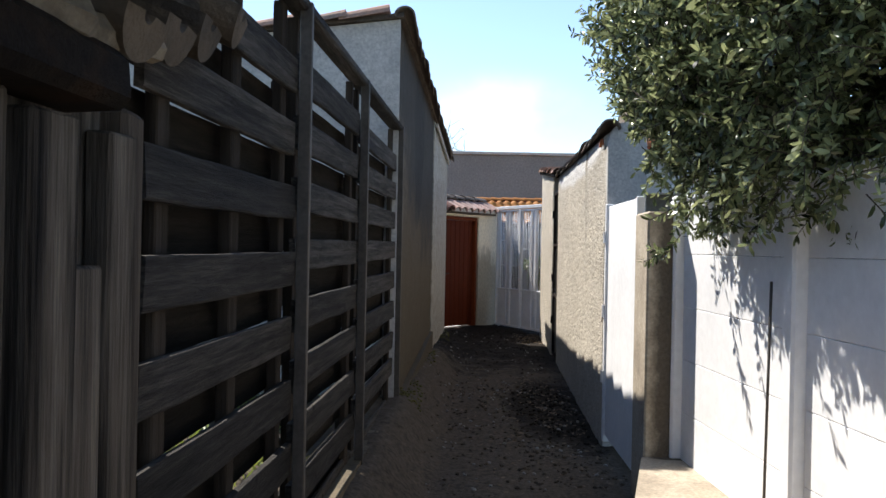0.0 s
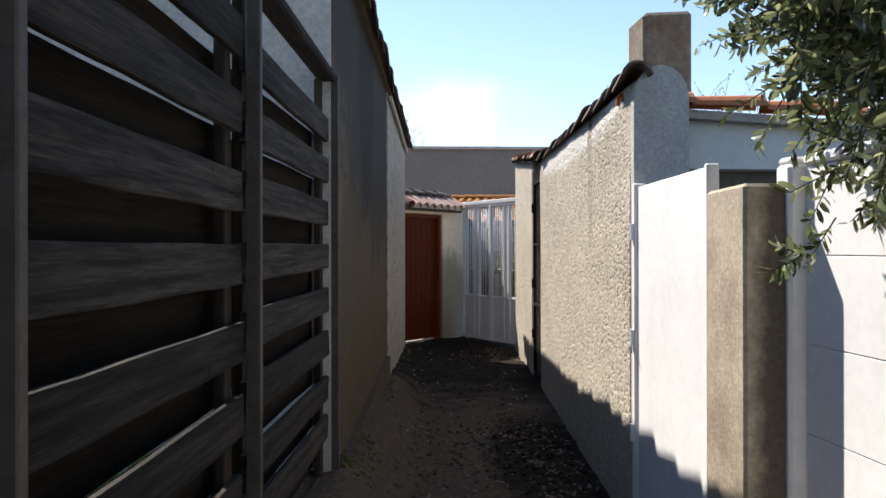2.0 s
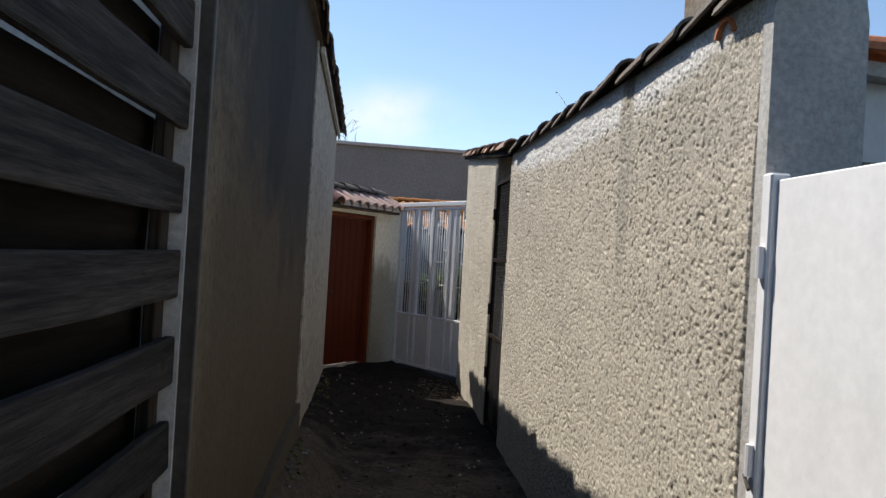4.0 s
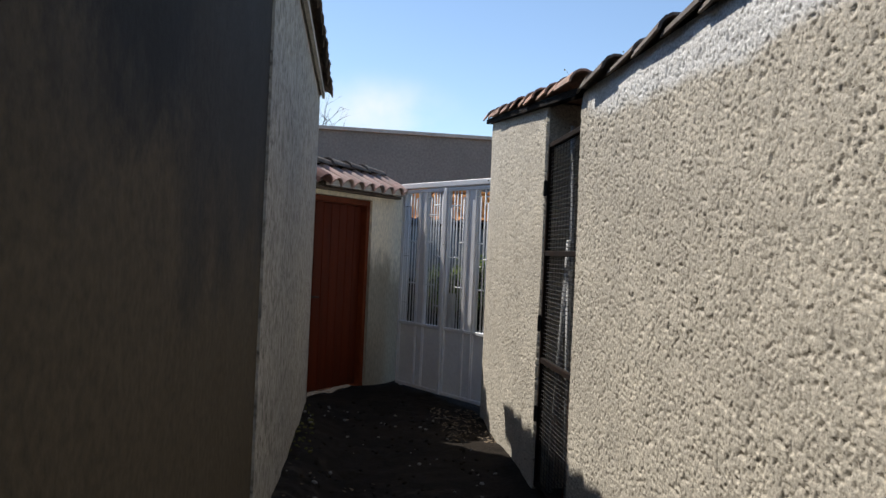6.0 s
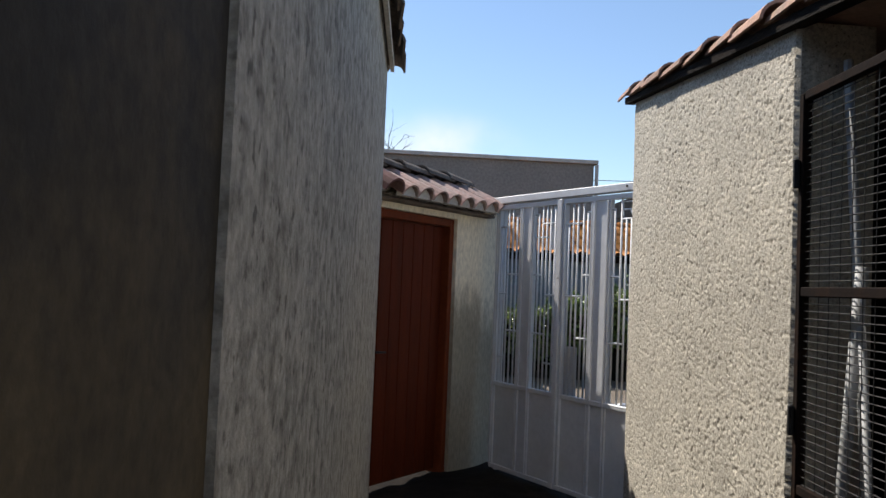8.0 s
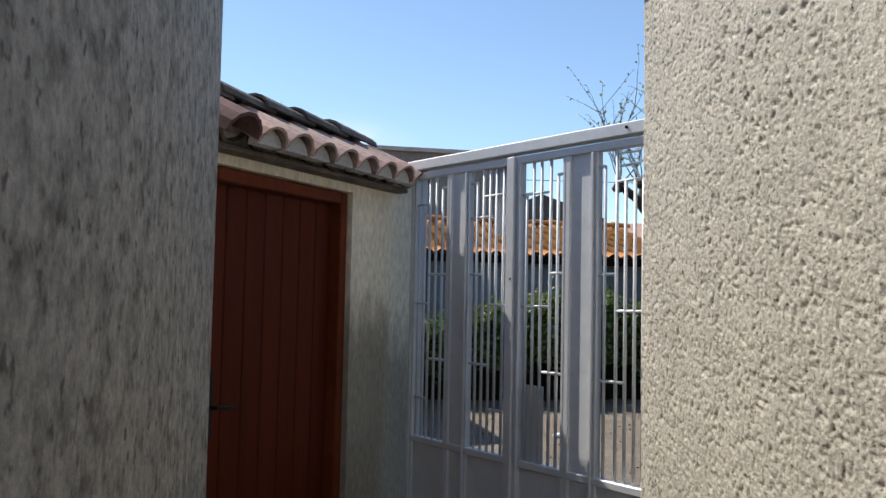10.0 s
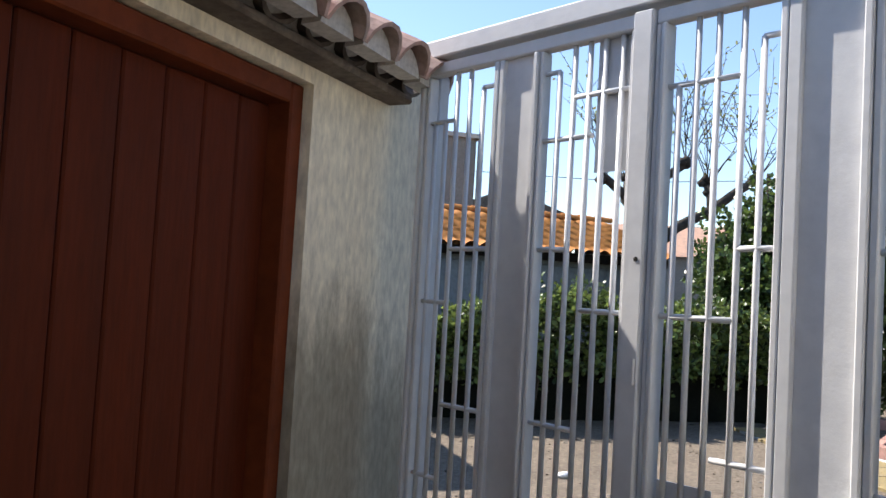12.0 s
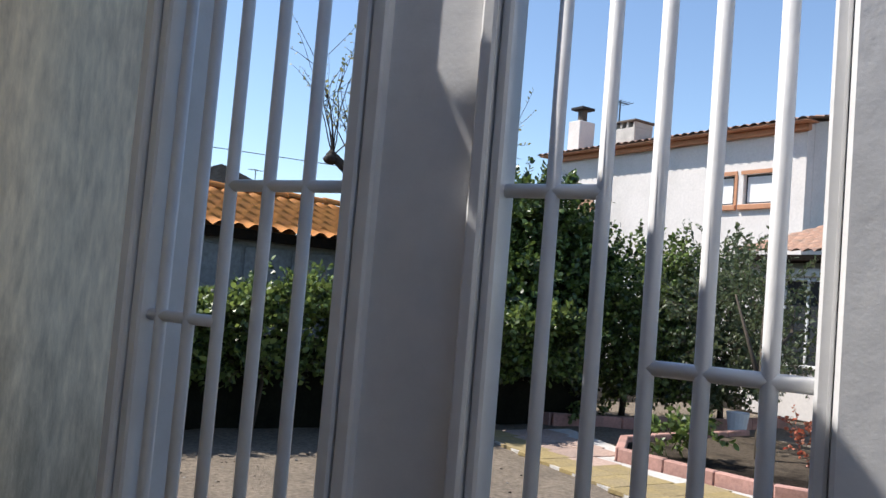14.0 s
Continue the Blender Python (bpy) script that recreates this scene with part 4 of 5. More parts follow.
gate_frame = structure("gate_frame", bevelled(-0.06, 1.78, -0.035, 0.035, 2.245, 2.30, 0.004), M_GATE_WHITE, "white painted gate lintel with rust spots", "gate frame")
gate_frame.matrix_basis = GM
part("jamb", bevelled(-0.004, 0.03, 0.028, 0.07, 0.0, 2.244, 0.004), M_GATE_WHITE, gate_frame)
part("jamb", bevelled(1.705, 1.76, -0.03, 0.03, 0.0, 2.244, 0.004), M_GATE_WHITE, gate_frame)
for s in (1.55,):
    bm = bmesh.new()
    tube(bm, ((s, -.036, 2.276), (s, -.042, 2.276)), 0.007, 6)
    part("weld_spot", bm, M_RUST, gate_frame)

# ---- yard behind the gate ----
# low wall, near-black with the hedge's shade put into its colour, and climbing hedge
structure("wall_yard", prism([(1.9, 23.5), (9.4, 23.5), (9.4, 23.75), (1.9, 23.75)], 0, 1.0), surf("hedge_shade_black", (.014, .014, .010), (.008, .009, .006), 5.0, (.02, .022, .012), 2.0, 0.5, 0.95, 0.8, 30, 0.02, spec=0.05), "low garden wall overgrown by the hedge, coloured near-black for its shade", "wall")


def hedge_twigs(x0, x1, y0, y1, ztop, count, seed, length=0.26):
    rng = np.random.RandomState(seed)
    out = []
    while len(out) < count:
        x = rng.uniform(x0, x1)
        zt = ztop(x) + (rng.rand() - .5) * .12
        z = zt * (1 - rng.rand() ** 1.5 * 0.55)
        q = np.array((x, rng.uniform(y0, y1), z))
        go = np.array((rng.normal() * .6, -0.5 + rng.normal() * .4, 0.2 + rng.rand() * .6 if z > zt * .75 else rng.normal() * .3))
        go /= np.linalg.norm(go)
        out.append((q, q + go * length * rng.uniform(.6, 1.3)))
    return out


def bush(name, twigs, leaf, label, length, width, per, seed, trunk=None, category="shrub"):
    c = np.mean([t[0] for t in twigs], 0)
    b = thing(name, label, category, pose(c[0], c[1], 0))
    off = np.array((c[0], c[1], 0))
    local = [(np.array(p) - off, np.array(q) - off) for p, q in twigs]
    part("leaves", leaves_mesh("leaves", local, leaf, length, width, per, seed), None, b)["kind"] = "stuff"
    part("twigs", twigs_mesh("twigs", local, None, M_BARK), None, b)["kind"] = "stuff"
    if trunk:
        bm = bmesh.new()
        for pts, rad in trunk:
            tube(bm, [np.array(p) - off for p in pts], rad, 8)
        part("trunk", bm, M_BARK, b, smooth=True)
    return b


def hedge_top(x):
    return 1.12 + 0.42 * math.exp(-((x - 4.6) / 0.8) ** 2) + 0.28 * (1 / (1 + math.exp(-(x - 5.9) * 3))) + 0.08 * math.sin(x * 4)


bush("hedge", hedge_twigs(2.4, 8.9, 23.0, 23.7, hedge_top, 2600, 3), M_LEAF_HEDGE, "leafy green climbing hedge over a low wall, dark below", 0.085, 0.06, 9, 4,
     [(((x, 23.4, 0), (x + .05, 23.35, .5), (x - .05, 23.3, 1.0)), (.03, .025, .015)) for x in (4.4,)], "hedge")
bush("evergreen_shrub", crown_twigs((9.0, 24.5, 1.75), (1.45, 0.9, 1.42), 3800, 8, 0.22, floor=0.15), M_LEAF_DARK, "tall dense dark evergreen shrub behind the hedge", 0.10, 0.065, 11, 9,
     [(((8.9, 24.5, 0), (8.95, 24.5, 1.0), (8.85, 24.5, 2.3)), (.09, .07, .03))])
bush("garden_shrub", crown_twigs((10.5, 23.8, 1.5), (1.35, 0.8, 1.28), 1700, 12, 0.28, floor=0.25), M_LEAF_HEDGE, "sunlit green shrub in the raised bed", 0.085, 0.055, 10, 13,
     [(((10.4, 23.8, 0), (10.45, 23.8, .8), (10.3, 23.8, 1.8)), (.05, .04, .02)), (((10.4, 23.8, .4), (10.9, 23.7, 1.5)), (.03, .012))])
bush("garden_shrub", crown_twigs((11.9, 23.4, 1.5), (1.1, 0.9, 1.3), 1400, 15, 0.28, floor=0.25), M_LEAF_GREY, "sunlit green shrub in the raised bed", 0.085, 0.055, 10, 16,
     [(((12.2, 23.4, 0), (12.15, 23.4, .8), (12.3, 23.4, 1.8)), (.05, .04, .02))])
bush("small_tree", crown_twigs((9.95, 21.2, 1.5), (1.15, 1.0, 0.8), 420, 18, 0.34, floor=0.6), M_LEAF_GREY, "small open tree with grey-green leaves and a leaning trunk", 0.075, 0.035, 9, 19,
     [(((9.15, 20.55, 0), (9.20, 20.60, .35), (9.32, 20.65, .75), (9.60, 20.90, 1.1), (10.00, 21.20, 1.7)), (.06, .05, .045, .035, .012)),
      (((9.32, 20.65, .75), (9.20, 20.75, 1.2), (9.30, 21.10, 1.9)), (.035, .025, .01)), (((9.60, 20.90, 1.1), (10.30, 21.00, 1.5), (10.80, 21.30, 1.8)), (.028, .02, .008))], "tree")
bush("low_plant", crown_twigs((8.15, 20.75, 0.30), (0.45, 0.3, 0.2), 60, 21, 0.16, floor=0.06), M_LEAF_HEDGE, "low leafy bedding plant", 0.09, 0.05, 8, 22, category="plant")
bush("low_plant", crown_twigs((9.05, 23.35, 0.30), (0.3, 0.22, 0.16), 36, 24, 0.14, floor=0.06), M_LEAF_HEDGE, "low bright green bedding plant", 0.09, 0.05, 8, 25, category="plant")
bush("flower_clump", crown_twigs((9.65, 20.3, 0.32), (0.3, 0.25, 0.18), 40, 27, 0.14, floor=0.06), leaf_mat("orange_flowers", (.45, .13, .06), (.30, .12, .06)), "low clump of orange flowers", 0.05, 0.035, 8, 28, category="plant")


def kerb_bed(name, pts, label):
    """A raised bed edged with pinkish kerb blocks."""
    bed = thing(name, label, "planting bed", pose(pts[0][0], pts[0][1], 0))
    off = pts[0]
    part("soil", prism([(x - off[0], y - off[1]) for x, y in pts], -0.05, 0.09), M_DIRT, bed)
    for (ax, ay), (bx, by) in zip(pts, pts[1:]):
        d = math.hypot(bx - ax, by - ay)
        n = max(1, round(d / 0.5))
        ang = math.degrees(math.atan2(by - ay, bx - ax))
        me = mesh_of("kerb_block", bevelled(0.004, d / n - .004, -0.05, 0.05, -0.05, 0.16, 0.012), M_KERB)
        for i in range(n):
            part("kerb_block", me, None, bed, m=pose(ax - off[0] + (bx - ax) * i / n, ay - off[1] + (by - ay) * i / n, random.uniform(-.006, .006), 0, 0, ang))
    return bed


kerb_bed("planting_bed", [(10.8, 21.9), (8.3, 21.75), (7.55, 21.1), (7.72, 19.4), (8.9, 17.3), (11, 17.3)], "raised planting bed edged with pink kerb blocks")
kerb_bed("planting_bed", [(8.5, 24.0), (8.65, 23.4), (9.6, 23.05), (11.6, 22.75), (13, 22.8)], "raised planting bed edged with pink kerb blocks")

path = structure("paving", prism([(7.0, 22.95), (8.55, 22.95), (8.2, 21.75), (7.47, 21.1), (7.64, 19.4), (8.7, 17.3), (5.8, 16.6), (6.15, 18.9), (6.4, 20.1), (6.7, 21.7)], -0.05, 0.030), M_CEMENT,
                 "garden path paved with pink and yellow slabs", "paving")
SLAB = bevelled(-.198, .198, -.198, .198, -0.02, 0.020, 0.004)
SLAB_P = mesh_of("slab", SLAB, M_SLAB_PINK)
SLAB_Y = mesh_of("slab", bevelled(-.198, .198, -.198, .198, -0.02, 0.020, 0.004), M_SLAB_YELLOW)
for i in range(-2, 7):
    for j in range(16):
        y = 22.7 - j * 0.40
        left = float(np.interp(y, [16.6, 18.9, 20.1, 21.7, 22.9], [5.8, 6.15, 6.4, 6.7, 7.0]))
        right = float(np.interp(y, [17.3, 19.4, 21.1, 21.75, 22.9], [8.7, 7.62, 7.46, 8.1, 8.5]))
        x = left + 0.2 + (i + 2) * 0.40
        if x < right - 0.12:
            part("slab", SLAB_Y if (x - left < 0.5 or (y < 20.9 and random.random() < .8)) else SLAB_P, None, path, m=pose(x, y, 0.020 + random.uniform(-.004, .004), random.uniform(-.6, .6), random.uniform(-.6, .6), 0))

# shed with the orange roof
shed = thing("orange_roof_shed", "long low grey shed with a bright orange corrugated tile roof", "shed", pose(3.5, 28, 0))
part("wall", prism([(-5.0, -1.2), (4.2, -1.2), (4.2, 1.4), (-5.0, 1.4)], 0, 2.35), M_SHED_WALL, shed)
for k in range(12):
    part("wall_panel", bevelled(-4.9 + k * .76, -4.9 + k * .76 + .70, -1.235, -1.203, 0.3, 2.1, 0.01), M_SHED_WALL, shed)
part("eave_board", bevelled(-5.2, 4.5, -1.46, -1.42, 2.18, 2.33, 0.01), M_BEAM, shed, "dark eave board")


def wave_roof(x0, x1, y0, z0, y1, z1, pitch, amp, rows):
    """Tiles in waves across, in overlapping courses up the slope."""
    nx = int((x1 - x0) / pitch * 8)
    xs = np.linspace(x0, x1, nx)
    f = []
    for r in range(rows):
        f += [(r / rows, 0.035), ((r + 1) / rows, 0.0)]
    V = np.zeros((nx, len(f), 3))
    for j, (t, lift) in enumerate(f):
        V[:, j, 0] = xs
        V[:, j, 1] = y0 + (y1 - y0) * t
        V[:, j, 2] = z0 + (z1 - z0) * t + lift + amp * np.abs(np.sin(np.pi * xs / pitch)) - amp
    return V, nx, len(f)


V, a, b = wave_roof(-5.3, 4.58, -1.55, 2.37, 1.5, 3.22, 0.26, 0.075, 6)
part("roof_tiles", grid_mesh("roof_tiles", V, a, b, M_TILE_ORANGE), None, shed, "bright orange wavy tiles")["kind"] = "stuff"
tile_row(shed, (-5.2, 1.5, 3.20), (4.45, 1.5, 3.20), barrel_mesh("ridge_tile", M_TILE_ORANGE, 0.42, .12, .11), 0.38)
V, a, b = wave_roof(-5.3, 4.58, 1.5, 3.2, 3.2, 2.5, 0.26, 0.06, 3)
part("roof_back", grid_mesh("roof_back", V, a, b, M_TILE_ORANGE), None, shed)
part("gable", prism([(4.0, -1.2), (4.2, -1.2), (4.2, 1.45), (4.0, 1.45)], 2.3, lambda x, y: 2.36 + 0.27 * (y + 1.2)), M_SHED_WALL, shed)

# unseen west wing, added to shade the yard dirt; wall that closes the yard
structure("wall_yard_west", prism([(-2.6, 21.2), (1.6, 21.2), (1.6, 26.7), (-2.6, 26.7)], 0, 2.25), M_GREY_WALL, "unseen grey block added to shade the yard dirt", "wall")
structure("wall_back_west", prism([(-2.8, 14.6), (-2.6, 14.6), (-2.6, 21.2), (-2.8, 21.2)], 0, 2.0), M_GREY_WALL, "plain grey yard wall", "wall")

# tall grey building behind
grey = thing("grey_building", "long tall blank grey rendered building with a thin coping", "building", pose(-2.5, 31.4, 0))
part("wall", prism([(-14, 0), (8.35, 0), (8.35, 7), (-14, 7)], 0, 5.02), M_GREY_WALL, grey)
part("coping", prism([(-14.1, -0.1), (8.45, -0.1), (8.45, 7.1), (-14.1, 7.1)], 5.022, 5.12), M_CEMENT, grey)
part("downpipe", tube(bmesh.new(), ((8.42, -.06, 0), (8.42, -.06, 5.0)), 0.05, 8), M_TIN, grey)


def far_house(name, x, y, turn, w, d, h, ridge, wall_mat, roof_mat, label):
    """A distant gabled house: walls, roof and eaves."""
    hs = thing(name, label, "house", pose(x, y, 0, 0, 0, turn))
    part("wall", prism([(-w / 2, 0), (w / 2, 0), (w / 2, d), (-w / 2, d)], 0, h), wall_mat, hs)
    bm = bmesh.new()
    lo = [bm.verts.new(p) for p in ((-w / 2 - .3, -.3, h), (w / 2 + .3, -.3, h), (w / 2 + .3, d + .3, h), (-w / 2 - .3, d + .3, h))]
    r = [bm.verts.new((-w / 2 - .3, d / 2, ridge)), bm.verts.new((w / 2 + .3, d / 2, ridge))]
    for f in ((lo[0], lo[1], r[1], r[0]), (lo[2], lo[3], r[0], r[1]), (lo[1], lo[2], r[1]), (lo[3], lo[0], r[0]), (lo[3], lo[2], lo[1], lo[0])):
        bm.faces.new(f)
    part("roof", bm, roof_mat, hs)
    return hs


far_house("far_house", 19.5, 44.5, -25, 9, 7, 3.6, 5.2, M_GREY_WALL, M_TILE, "distant stone house with a faded clay tile roof")
far_house("far_house", 15.7, 50, 70, 8, 5, 5.0, 6.1, M_GREY_WALL, M_TILE_DARK, "distant grey gabled house")

def aerial(x, y, z, h):
    """A thin television aerial on a roof."""
    t = thing("aerial", "thin television aerial on a rooftop mast", "aerial", pose(x, y, z))
    part("mast", tube(bmesh.new(), ((0, 0, 0), (0, 0, h)), 0.022, 5), M_BLACK, t)
    part("boom", tube(bmesh.new(), ((-.35, 0, h - .05), (.35, 0, h - .05)), 0.014, 5), M_BLACK, t)
    for k in range(5):
        part("rod", tube(bmesh.new(), ((-.3 + k * .15, -.22, h - .05), (-.3 + k * .15, .22, h - .05)), 0.01, 4), M_BLACK, t)


aerial(15.45, 52.4, 5.95, 0.95)
aerial(18.3, 32.1, 6.25, 1.45)

# white house
house = thing("white_house", "two-storey white rendered house with ochre trim and clay tile roof", "house", pose(17.2, 25.4, 0))
HL = 8.1


def house_wall():
    """The lit long wall, with its window openings cut through."""
    bm = bmesh.new()
    holes = [(0.75, 1.55, 4.3, 4.98), (1.78, 2.35, 4.3, 4.98), (6.35, 7.25, 3.2, 4.75)]
    ycuts = sorted({0.0, HL, *[h[0] for h in holes], *[h[1] for h in holes]})
    zcuts = sorted({0.0, 6.0, *[h[2] for h in holes], *[h[3] for h in holes]})
    for ya, yb in zip(ycuts, ycuts[1:]):
        for za, zb in zip(zcuts, zcuts[1:]):
            ym, zm = (ya + yb) / 2, (za + zb) / 2
            if not any(h[0] < ym < h[1] and h[2] < zm < h[3] for h in holes):
                box(bm, 0, 0.25, ya, yb, za, zb)
    bmesh.ops.remove_doubles(bm, verts=bm.verts[:], dist=0.0005)
    return bm


part("wall", house_wall(), M_HOUSE, house)
part("gable_wall", prism([(0.26, 0), (7, 0), (7, HL), (0.26, HL)], 0, lambda x, y: 6.0 + 0.22 * x), M_HOUSE, house)
for (ya, yb, za, zb) in ((0.75, 1.55, 4.3, 4.98), (1.78, 2.35, 4.3, 4.98)):
    w = part("window", bevelled(0.12, 0.16, ya, yb, za, zb, 0), M_GLASS, house, "small dark window with an ochre surround")
    part("sill", bevelled(-0.08, 0.1, ya - .08, yb + .08, za - .14, za - .02, 0.01), M_HOUSE_TRIM, w)
    part("lintel", bevelled(-0.02, -0.003, ya - .06, yb + .06, zb + .002, zb + .09, 0), M_HOUSE_TRIM, w)
    part("frame", bevelled(-0.02, -0.003, ya - .08, ya - .002, za - .02, zb, 0), M_HOUSE_TRIM, w)
    part("blind", bevelled(0.10, 0.118, ya + .12, yb - .05, za + .05, zb - .05, 0), M_WHITE, w)
sw = part("shutter_window", bevelled(0.12, 0.16, 6.35, 7.25, 3.2, 4.75, 0), M_GLASS, house)
for ya, yb in ((6.36, 6.795), (6.805, 7.24)):
    part("shutter", bevelled(-0.03, 0.03, ya, yb, 3.22, 4.73, 0.01), M_SHUTTER, sw, "peach wooden shutter")
part("sill", bevelled(-0.1, 0.1, 6.25, 7.35, 3.08, 3.18, 0.01), M_HOUSE_TRIM, sw)
part("vent", bevelled(-0.02, 0.0, 4.35, 4.55, 2.2, 2.85, 0.005), M_GLASS, house)
part("cornice", bevelled(-0.14, -0.001, -0.1, HL + .1, 5.81, 5.95, 0.02), M_HOUSE_TRIM, house)
V, a, b = wave_roof(-0.3, HL + .3, 0.42, 6.01, -3.6, 6.95, 0.24, 0.06, 8)
roof = part("roof_tiles", grid_mesh("roof_tiles", V, a, b, M_TILE), None, house, m=pose(0, 0, 0, 0, 0, 90))
roof["kind"] = "stuff"
part("eave", bevelled(-0.38, 0.0, -0.25, HL + .25, 5.952, 5.99, 0.01), M_HOUSE_TRIM, house)
c1 = part("chimney", bevelled(.35, .95, 7.5, 8.0, 6.0, 7.1, 0.02), M_HOUSE, house, "pale rendered chimney with a dark cowl")
part("flue", tube(bmesh.new(), ((.65, 7.75, 7.1), (.65, 7.75, 7.45)), 0.14, 10), M_TILE_DARK, c1)
part("cowl", bevelled(.40, .90, 7.5, 8.0, 7.45, 7.53, 0.01), M_BLACK, c1)
c2 = part("chimney", bevelled(0.3, 1.0, 5.3, 6.1, 6.0, 6.62, 0.02), M_CEMENT, house, "wide grey chimney with an open arcade cap")
for k in range(4):
    part("cap_pier", bevelled(0.3, 1.0, 5.31 + k * .235, 5.38 + k * .235, 6.621, 6.77, 0), M_CEMENT, c2)
part("cap_slab", bevelled(0.25, 1.05, 5.25, 6.15, 6.771, 6.83, 0.01), M_TILE_DARK, c2)
# lower annexe with a window
annex = thing("garden_annexe", "low white annexe with a clay tile roof and white framed window", "building", pose(14.4, 18.0, 0))
part("wall", prism([(0, 0), (2.7, 0), (2.7, 6.6), (0, 6.6)], 0, 2.82), M_HOUSE, annex)
V, a, b = wave_roof(-0.3, 6.8, 0.45, 2.90, -2.78, 3.78, 0.22, 0.055, 7)
part("roof_tiles", grid_mesh("roof_tiles", V, a, b, M_TILE), None, annex, m=pose(0, 0, 0, 0, 0, 90))["kind"] = "stuff"
part("eave", bevelled(-0.44, -0.02, -0.25, 6.75, 2.72, 2.83, 0.01), M_BEAM, annex, "dark timber eave")
for y in (3.5, 4.95):
    w = part("window", bevelled(-0.03, -0.005, y, y + .85, 0.95, 2.40, 0), M_GLASS, annex, "white framed window")
    for a0, b0, c0, d0 in ((y - .06, y, .89, 2.46), (y + .85, y + .91, .89, 2.46), (y, y + .85, .89, .95), (y, y + .85, 2.40, 2.46), (y + .40, y + .45, .95, 2.40)):
        part("frame", bevelled(-0.06, -0.001, a0 + .001, b0 - .001, c0, d0, 0.004), M_WHITE, w)
part("shutter_box", bevelled(-0.12, -0.001, 3.4, 6.0, 2.48, 2.62, 0.01), M_WHITE, annex)


def branchy(bm, p, d, length, r, depth, rng, tips, bend=0.35, up=0.25, kids=3):
    """A limb that bends and forks, keeping its tips."""
    pts, rad = [Vector(p)], [r]
    for i in range(4):
        d = (d + Vector(rng.normal(size=3)) * bend * 0.35 + Vector((0, 0, up * 0.25))).normalized()
        pts.append(pts[-1] + d * length / 4)
        rad.append(r * (1 - 0.13 * (i + 1)))
    tube(bm, pts, rad, 6 if r > .02 else 3)
    tips.append((np.array(pts[2]), np.array(pts[-1])))
    if depth:
        for k in range(kids):
            q = pts[rng.randint(2, 5)]
            e = (d + Vector(rng.normal(size=3)) * 0.7).normalized()
            branchy(bm, q, e, length * rng.uniform(.5, .75), r * 0.5, depth - 1, rng, tips, bend, up, kids)


def pollard(x, y):
    """A pollarded plane tree: knobbly limbs with fine whips in first leaf."""
    t = thing("plane_tree", "pollarded plane tree with knobbly dark limbs and first leaves", "tree", pose(x, y, 0))
    rng = np.random.RandomState(41)
    bm = bmesh.new()
    tube(bm, ((0, 0, 0), (.04, 0, 1.5), (0, 0, 2.9)), (.24, .19, .17), 10)
    limbs = (((0, 0, 2.8), (-.5, 0, 3.62), (-.75, 0, 3.95), (-1.25, .1, 4.35)), ((0, 0, 2.8), (.1, 0, 3.7), (.2, .1, 4.4), (.8, .1, 4.85)),
             ((0, 0, 2.8), (.5, -.1, 3.32), (1.4, -.1, 3.8), (2.0, -.1, 4.25), (2.6, 0, 4.6)), ((1.4, -.1, 3.8), (1.55, .2, 4.1), (1.5, .3, 4.4)), ((-.5, 0, 3.62), (-.6, .3, 3.9), (-.5, .4, 4.3)))
    whips, tips = bmesh.new(), []
    for pts in limbs:
        n = len(pts)
        tube(bm, pts, [.13 - .04 * i / n for i in range(n)], 8)
        e = Vector(pts[-1])
        for k in range(4):
            q = e + Vector(rng.normal(size=3)) * .07
            tube(bm, (q - Vector((0, 0, .09)), q, q + Vector((0, 0, .1))), (.07, .13, .05), 7)
        for k in range(9):
            d = Vector((rng.normal() * .45, rng.normal() * .45, 1)).normalized()
            branchy(whips, e, d, rng.uniform(1.2, 2.2), .018, 1, rng, tips, 0.35, .2, 3)
    part("trunk", bm, M_BARK_FAR, t, smooth=True)
    part("whips", whips, M_BARK_FAR, t)["kind"] = "stuff"
    part("leaves", leaves_mesh("leaves", tips, M_LEAF_NEW, 0.09, 0.06, 4, 42), None, t, "sparse yellow-green first leaves")["kind"] = "stuff"


pollard(9.9, 30.6)


def bare_tree(x, y, h, seed):
    t = thing("bare_tree", "leafless tree showing over the building roof", "tree", pose(x, y, 0))
    rng = np.random.RandomState(seed)
    bm, tips = bmesh.new(), []
    tube(bm, ((0, 0, 0), (0.1, 0, h * .3), (0, 0, h * .5)), (.25, .2, .14), 8)
    for k in range(7):
        branchy(bm, (0, 0, h * rng.uniform(.38, .5)), Vector((rng.normal() * .6, rng.normal() * .6, 1)).normalized(), h * .32, .07, 3, rng, tips, .4, .25, 3)
    part("trunk", bm, M_BARK, t)


bare_tree(-0.1, 45, 7.5, 51)

# ---- evergreen overhanging the panel fence ----
tw = crown_twigs((1.70, 3.22, 2.36), (1.08, 1.42, 1.03), 9500, 61, 0.20, 0.15, 0.30, floor=1.48, droop=0.15, clumps=260)
tw = [t for t in tw if t[1][2] > 1.55 and t[1][0] > 1.14 - (t[1][2] - 1.55) * 0.48 + max(0.0, t[1][1] - 3.7) * 0.16]
trng = np.random.RandomState(63)
tw = [t for t in tw if not (t[0][2] < 2.25 and t[0][0] < 1.65) or trng.rand() < (0.5 if t[0][1] < 3.4 else 0.85)]
